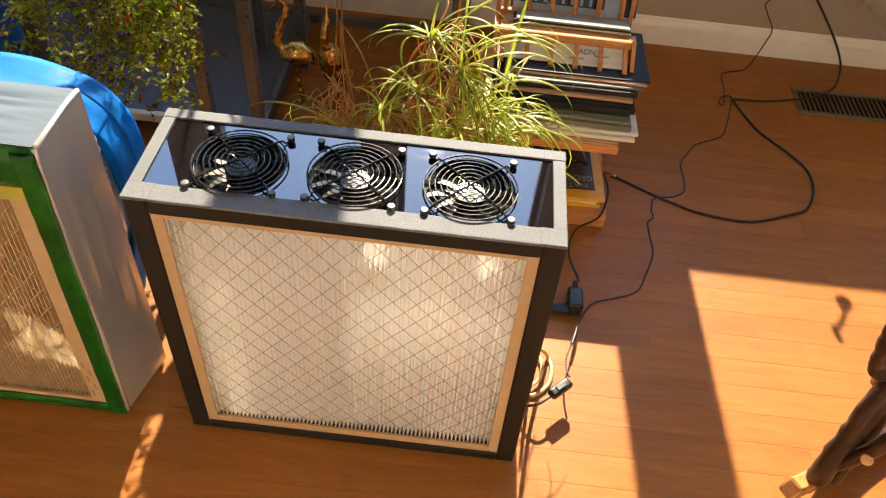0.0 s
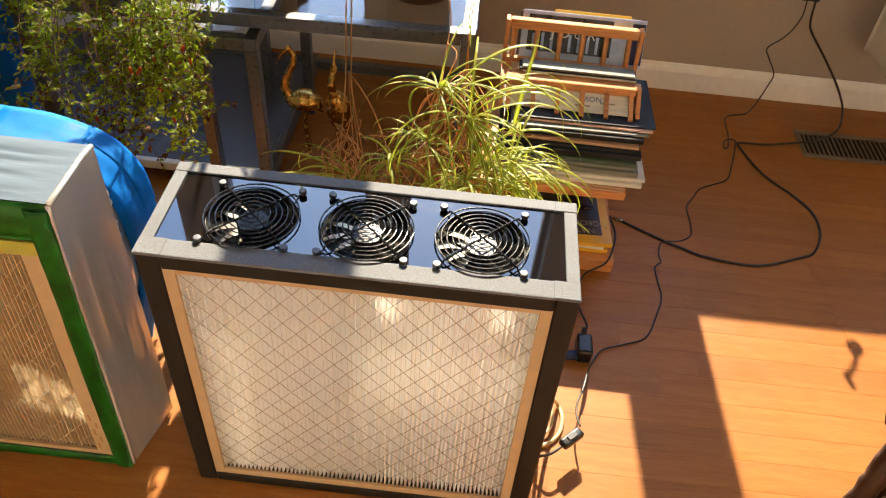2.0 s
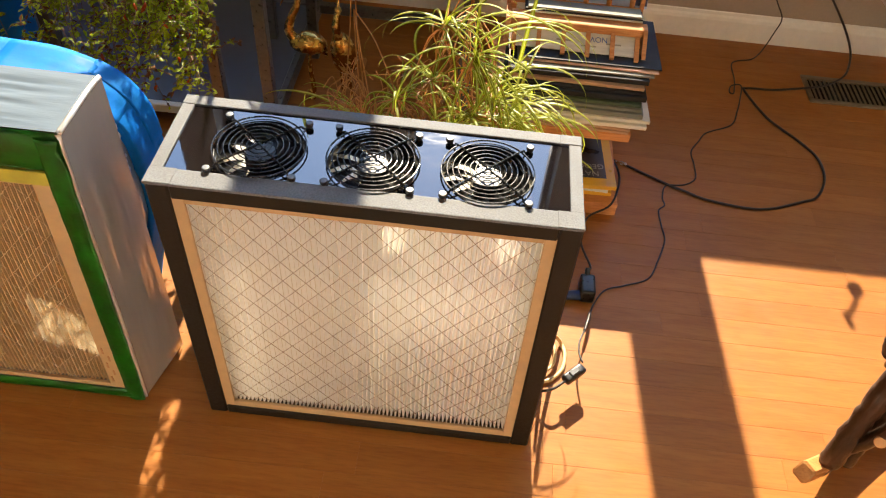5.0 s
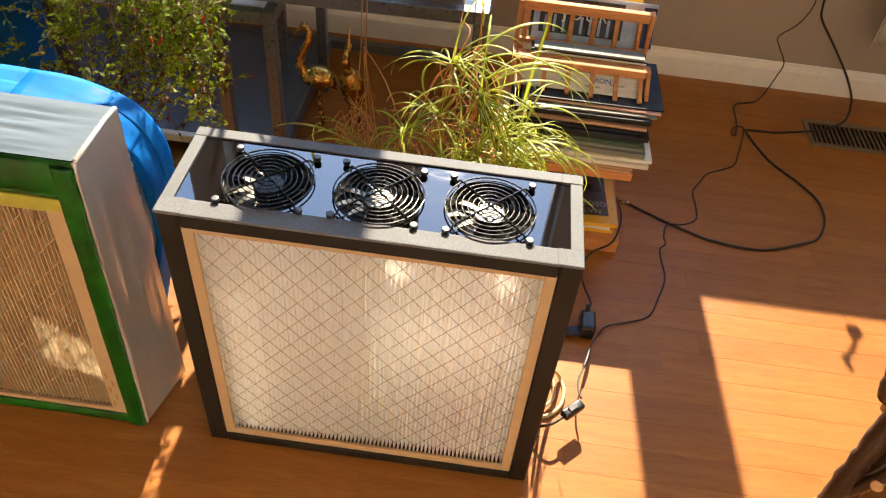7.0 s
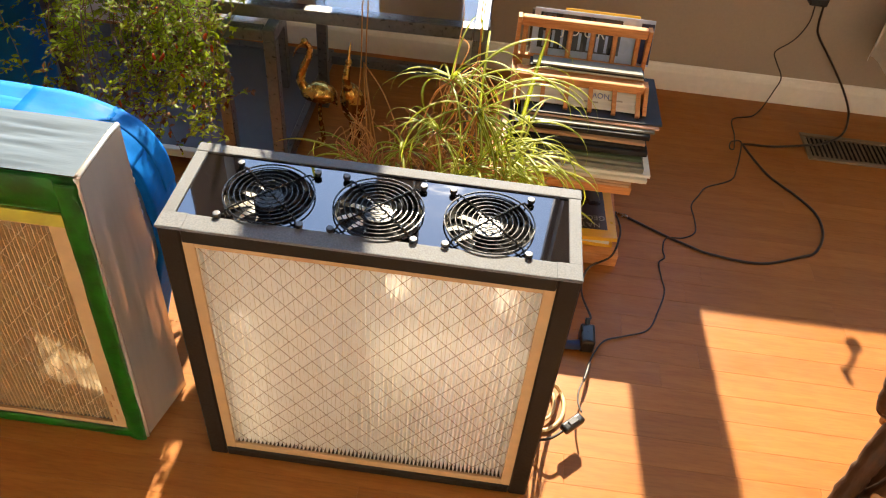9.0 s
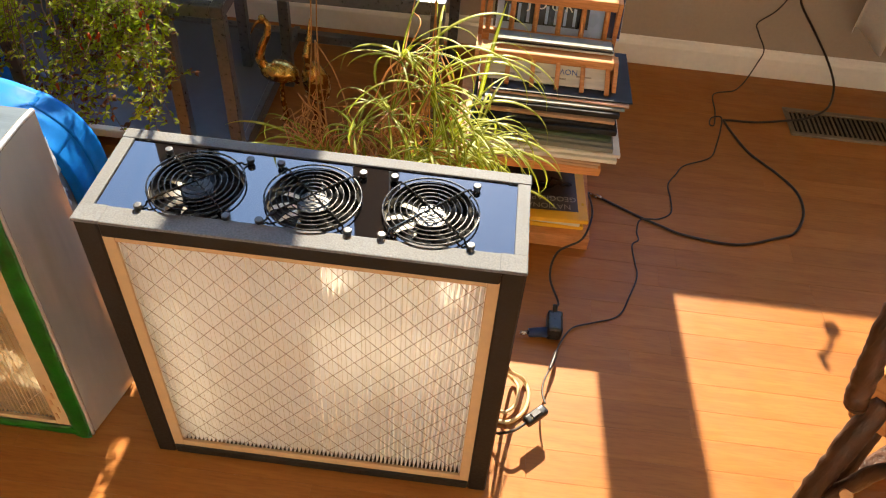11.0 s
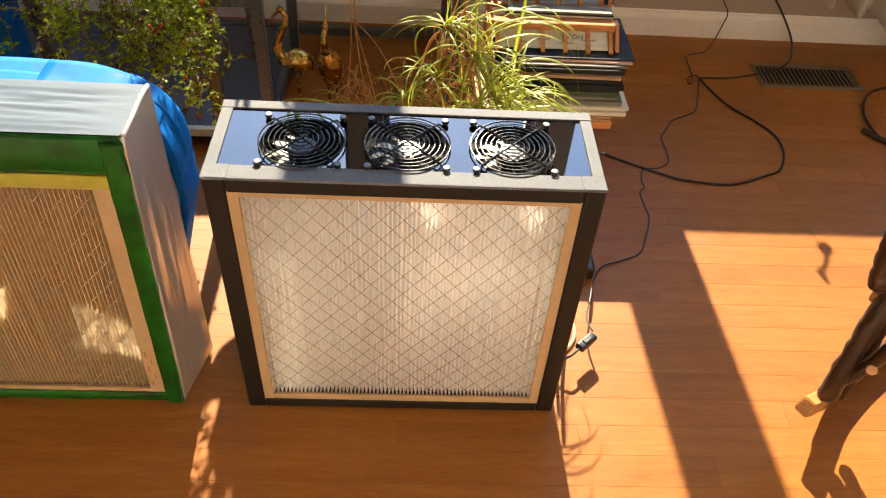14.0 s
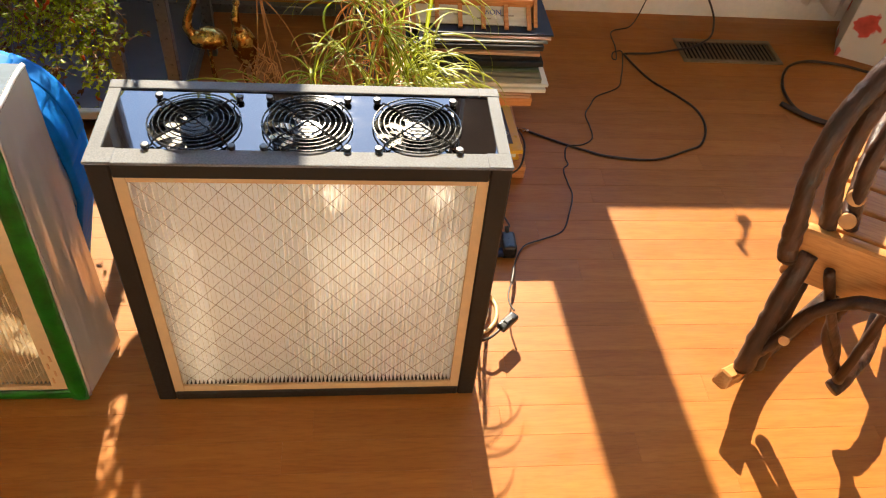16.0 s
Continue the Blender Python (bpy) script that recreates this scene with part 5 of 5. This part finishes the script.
def stick(name, pts, r, label="", taper=0.0, m=BARK):
    P = smooth_path(pts, 8)
    P = [q + Vector((rng.uniform(-1, 1), rng.uniform(-1, 1), rng.uniform(-1, 1))) * r * 0.07 for q in P]
    ph = rng.uniform(0, 6)
    return part(name, tube(P, lambda u: r * (1 - taper * u) * (1 + 0.05 * math.sin(u * 13 + ph) + 0.03 * math.sin(u * 37 + ph)), 14, wobble=0.035, rng=rng), m, chair, label, True)


def cut_end(p, way, r):
    o = part("cut_end", lathe([(0.0, -0.001), (r, -0.001), (r * 1.01, 0.002), (r * 0.9, 0.0035), (0, 0.0038)], 16), CUT, chair, "pale sawn end")
    o.matrix_local = Matrix.Translation(p) @ Vector(way).to_track_quat("Z", "Y").to_matrix().to_4x4()


# runners
def runner(pts, w, hgt):
    bm = bmesh.new()
    P = smooth_path(pts, 8)
    rows = []
    for i, q in enumerate(P):
        t = (P[min(len(P) - 1, i + 1)] - P[max(0, i - 1)]).normalized()
        s = Vector((t.y, -t.x, 0)).normalized()
        u = s.cross(t)
        e = 0.75 if i in (0, len(P) - 1) else 1
        rows.append([bm.verts.new(q + s * a * w * e + u * b * hgt * e) for a, b in ((-.5, -.35), (-.35, -.5), (.35, -.5), (.5, -.35), (.5, .35), (.35, .5), (-.35, .5), (-.5, .35))])
    for a, b in zip(rows, rows[1:]):
        for k in range(8):
            bm.faces.new((a[k], a[(k + 1) % 8], b[(k + 1) % 8], b[k]))
    bm.faces.new(rows[0])
    bm.faces.new(rows[-1][::-1])
    return bm


part("runner_tip", runner([(0.946, -0.038, 0.086), (0.962, -0.028, 0.076), (0.998, -0.003, 0.056)], 0.027, 0.031), SEATWOOD, chair, "pale sawn end of the runner")
part("runner", runner([(0.992, -0.007, 0.058), (1.005, 0.003, 0.051), (1.06, 0.045, 0.032), (1.17, 0.12, 0.0205), (1.30, 0.21, 0.032), (1.42, 0.29, 0.062)], 0.028, 0.034), BARK, chair, "dark curved wooden runner")
part("runner", runner([(1.30, -0.32, 0.084), (1.343, -0.265, 0.052), (1.418, -0.175, 0.026), (1.518, -0.05, 0.0205), (1.628, 0.08, 0.032), (1.718, 0.19, 0.062)], 0.030, 0.036), SEATWOOD, chair, "pale curved wooden runner")
stick("leg", [(0.992, -0.016, 0.085), (0.996, -0.003, 0.18), (1.004, 0.010, 0.27), (1.014, 0.022, 0.345)], 0.0165)
stick("leg", [(1.022, -0.008, 0.080), (1.026, 0.004, 0.16), (1.032, 0.020, 0.25), (1.042, 0.040, 0.345)], 0.0125)
stick("back_post", [(0.970, 0.006, 0.343), (0.964, 0.009, 0.372), (0.957, 0.012, 0.415), (0.947, 0.018, 0.475), (0.947, 0.026, 0.536), (0.958, 0.034, 0.596), (0.984, 0.042, 0.656), (1.03, 0.055, 0.73), (1.08, 0.07, 0.84)], 0.0145)
stick("back_stick", [(1.040, 0.034, 0.345), (1.025, 0.036, 0.404), (1.004, 0.038, 0.475), (0.995, 0.041, 0.569), (1.004, 0.045, 0.622), (1.04, 0.055, 0.72), (1.09, 0.068, 0.85)], 0.0130)
stick("back_stick", [(1.066, 0.034, 0.385), (1.049, 0.036, 0.450), (1.040, 0.040, 0.506), (1.041, 0.044, 0.556), (1.058, 0.052, 0.66), (1.10, 0.065, 0.84)], 0.0115)
stick("side_rail", [(1.050, 0.040, 0.445), (1.10, 0.11, 0.445), (1.25, 0.30, 0.445)], 0.013)
cut_end((1.046, 0.034, 0.446), (-0.55, -0.72, 0.40), 0.0135)
stick("side_rail", [(1.046, 0.026, 0.412), (1.10, 0.10, 0.41), (1.25, 0.28, 0.40)], 0.012)
cut_end((1.041, 0.019, 0.413), (-0.55, -0.72, 0.40), 0.0125)
stick("stretcher", [(1.000, -0.014, 0.130), (1.022, -0.020, 0.184), (1.030, -0.030, 0.250), (1.056, -0.050, 0.302), (1.094, -0.080, 0.330), (1.20, -0.155, 0.325), (1.33, -0.26, 0.30)], 0.011)
cut_end((1.018, -0.032, 0.188), (-0.45, -0.75, 0.45), 0.009)
stick("spindle", [(1.028, -0.020, 0.345), (1.072, -0.028, 0.250), (1.112, -0.032, 0.180), (1.146, -0.036, 0.100)], 0.0085)
stick("spindle", [(1.095, -0.03, 0.300), (1.088, -0.022, 0.25), (1.10, -0.026, 0.18), (1.15, -0.045, 0.10)], 0.0095)
stick("spindle", [(1.135, -0.05, 0.335), (1.14, -0.052, 0.24), (1.145, -0.055, 0.10)], 0.0085)
stick("cross_log", [(1.146, -0.056, 0.075), (1.185, -0.030, 0.090), (1.25, 0.030, 0.085), (1.36, 0.16, 0.07)], 0.0145)
stick("leg", [(1.325, -0.285, 0.075), (1.335, -0.27, 0.2), (1.345, -0.255, 0.345)], 0.021)
stick("leg", [(1.29, 0.205, 0.05), (1.27, 0.22, 0.2), (1.26, 0.235, 0.345)], 0.020)
stick("leg", [(1.575, 0.02, 0.05), (1.57, 0.025, 0.2), (1.565, 0.03, 0.345)], 0.020)
# plank seat: a deep front board and slats behind it
ux, uy = 0.852, -0.523
seat_turn = math.degrees(math.atan2(uy, ux))


def seat_board(name, a, off, length, depth, z0, z1, bev=0.006):
    o = part(name, box((a, 0, z0), (a + length, depth, z1), bev, 3), SEATWOOD, chair, "", False)
    o.matrix_local = pose(1.000 - uy * off, 0.040 + ux * off - 0.0, 0, 0, 0, seat_turn)
    return o


seat_board("seat_front", -0.004, -0.016, 0.44, 0.026, 0.283, 0.388, 0.011)
for k in range(5):
    seat_board("seat_slat", 0.035, 0.016 + k * 0.068, 0.40, 0.060, 0.368, 0.384, 0.004)

# ---- curtain and flowered box ----
bm = bmesh.new()
rows = []
nx, nz = 120, 26
for i in range(nx + 1):
    u = i / nx
    row = []
    for k in range(nz + 1):
        v = k / nz
        fl = 1 - min(1, v * 3.2)
        x = 1.352 + 0.42 * u
        low = 0.212 - 0.135 * u + 0.010 * math.sin(u * 27)
        y = 1.245 + (0.016 + 0.014 * fl) * math.sin(u * 27 + 0.6 * math.sin(v * 4)) + 0.006 * math.sin(u * 61)
        row.append(bm.verts.new((x, y, low + (2.405 - low) * v ** 1.25)))
    rows.append(row)
for a, b in zip(rows, rows[1:]):
    for k in range(nz):
        bm.faces.new((a[k], b[k], b[k + 1], a[k + 1]))
bmesh.ops.solidify(bm, geom=bm.faces[:], thickness=0.0006)
curtain = thing("curtain", (0, 0, 0), "white gathered window curtain hanging above the floor", "curtain")
part("cloth", bm, SHEER, curtain, "", True)
part("curtain_rod", tube([(1.30, 1.245, 2.41), (1.85, 1.245, 2.41)], 0.009, 12), STEEL_DARK, curtain, "", True)
for x in (1.33, 1.82):
    part("bracket", tube([(x, 1.245, 2.41), (x, WALL_Y - 0.001, 2.41)], 0.006, 8), STEEL_DARK, curtain)
fb = thing("flowered_box", (1.87, 1.17, 0), "white gift box printed with red flowers", "box")
part("box_body", box((-0.11, -0.09, 0.0005), (0.11, 0.09, 0.235), 0.004, 2), FLORAL, fb)
part("box_lid", box((-0.114, -0.094, 0.236), (0.114, 0.094, 0.275), 0.004, 2), FLORAL, fb)
fb.rotation_euler = (0, 0, radians(-28))

# ---- unseen crank added on the sill for its shadow on the floor ----
cr = thing("window_crank", (1.155, 1.305, SILL - 0.002), "small bronze window crank on the sill", "crank")
part("crank_base", lathe([(0, 0.0), (0.016, 0.0), (0.015, 0.010), (0.006, 0.016), (0, 0.016)], 16), BROWN_METAL, cr, "", True)
part("crank_arm", tube(smooth_path([(0, 0, 0.012), (-0.012, -0.004, 0.03), (-0.030, -0.010, 0.045), (-0.042, -0.012, 0.050)], 5), 0.005, 8), BROWN_METAL, cr, "", True)
part("crank_knob", tube([(-0.042, -0.012, 0.046), (-0.036, -0.014, 0.070)], 0.0062, 10), BROWN_METAL, cr, "", True)

# ---- floor planks ----
ground_board = box((ROOM_X0 - 0.1, ROOM_Y0 - 0.1, -0.05), (ROOM_X1 + 0.1, WALL_Y + 0.16, -0.0012))
floor = tagged(part("floor", ground_board, OAK_GAP), "honey-coloured oak strip floor, satin varnished", "floor", kind="structure")
rng = random.Random(21)
PW = 0.0582


def plank_mesh(length, name):
    bm = bmesh.new()
    add_box(bm, (-length / 2, -PW / 2 + 0.0001, -0.006), (length / 2, PW / 2 - 0.0001, 0.0), 0.00025)
    return mesh_of(name, bm, OAK)


lengths = (0.32, 0.45, 0.6, 0.75, 0.95, 1.2)
plank_meshes = {l: plank_mesh(l - 0.0001, "plank") for l in lengths}
far = bmesh.new()
row = -16
while 0.030 + row * PW < WALL_Y - 0.01:
    yc = 0.030 + (row + 0.5) * PW
    if yc > ROOM_Y0:
        x = ROOM_X0 + rng.uniform(-0.9, 0)
        while x < ROOM_X1:
            l = rng.choice(lengths)
            near = -0.75 < x + l / 2 < 2.0 and yc > -0.75
            if near:
                ob = new("plank", plank_meshes[l])
                ob.parent = floor
                ob.location = (x + l / 2, yc, 0)
            elif x + l > ROOM_X0 + 0.01:
                add_box(far, (max(x, ROOM_X0) + 0.0003, yc - PW / 2 + 0.0003, -0.006), (min(x + l, ROOM_X1) - 0.0003, yc + PW / 2 - 0.0003, 0.0))
            x += l
    row += 1
add_box(far, (ROOM_X0, ROOM_Y0, -0.006), (ROOM_X1, 0.030 - 16 * PW, 0.0))
tagged(part("far_planks", far, OAK, floor), kind="stuff")
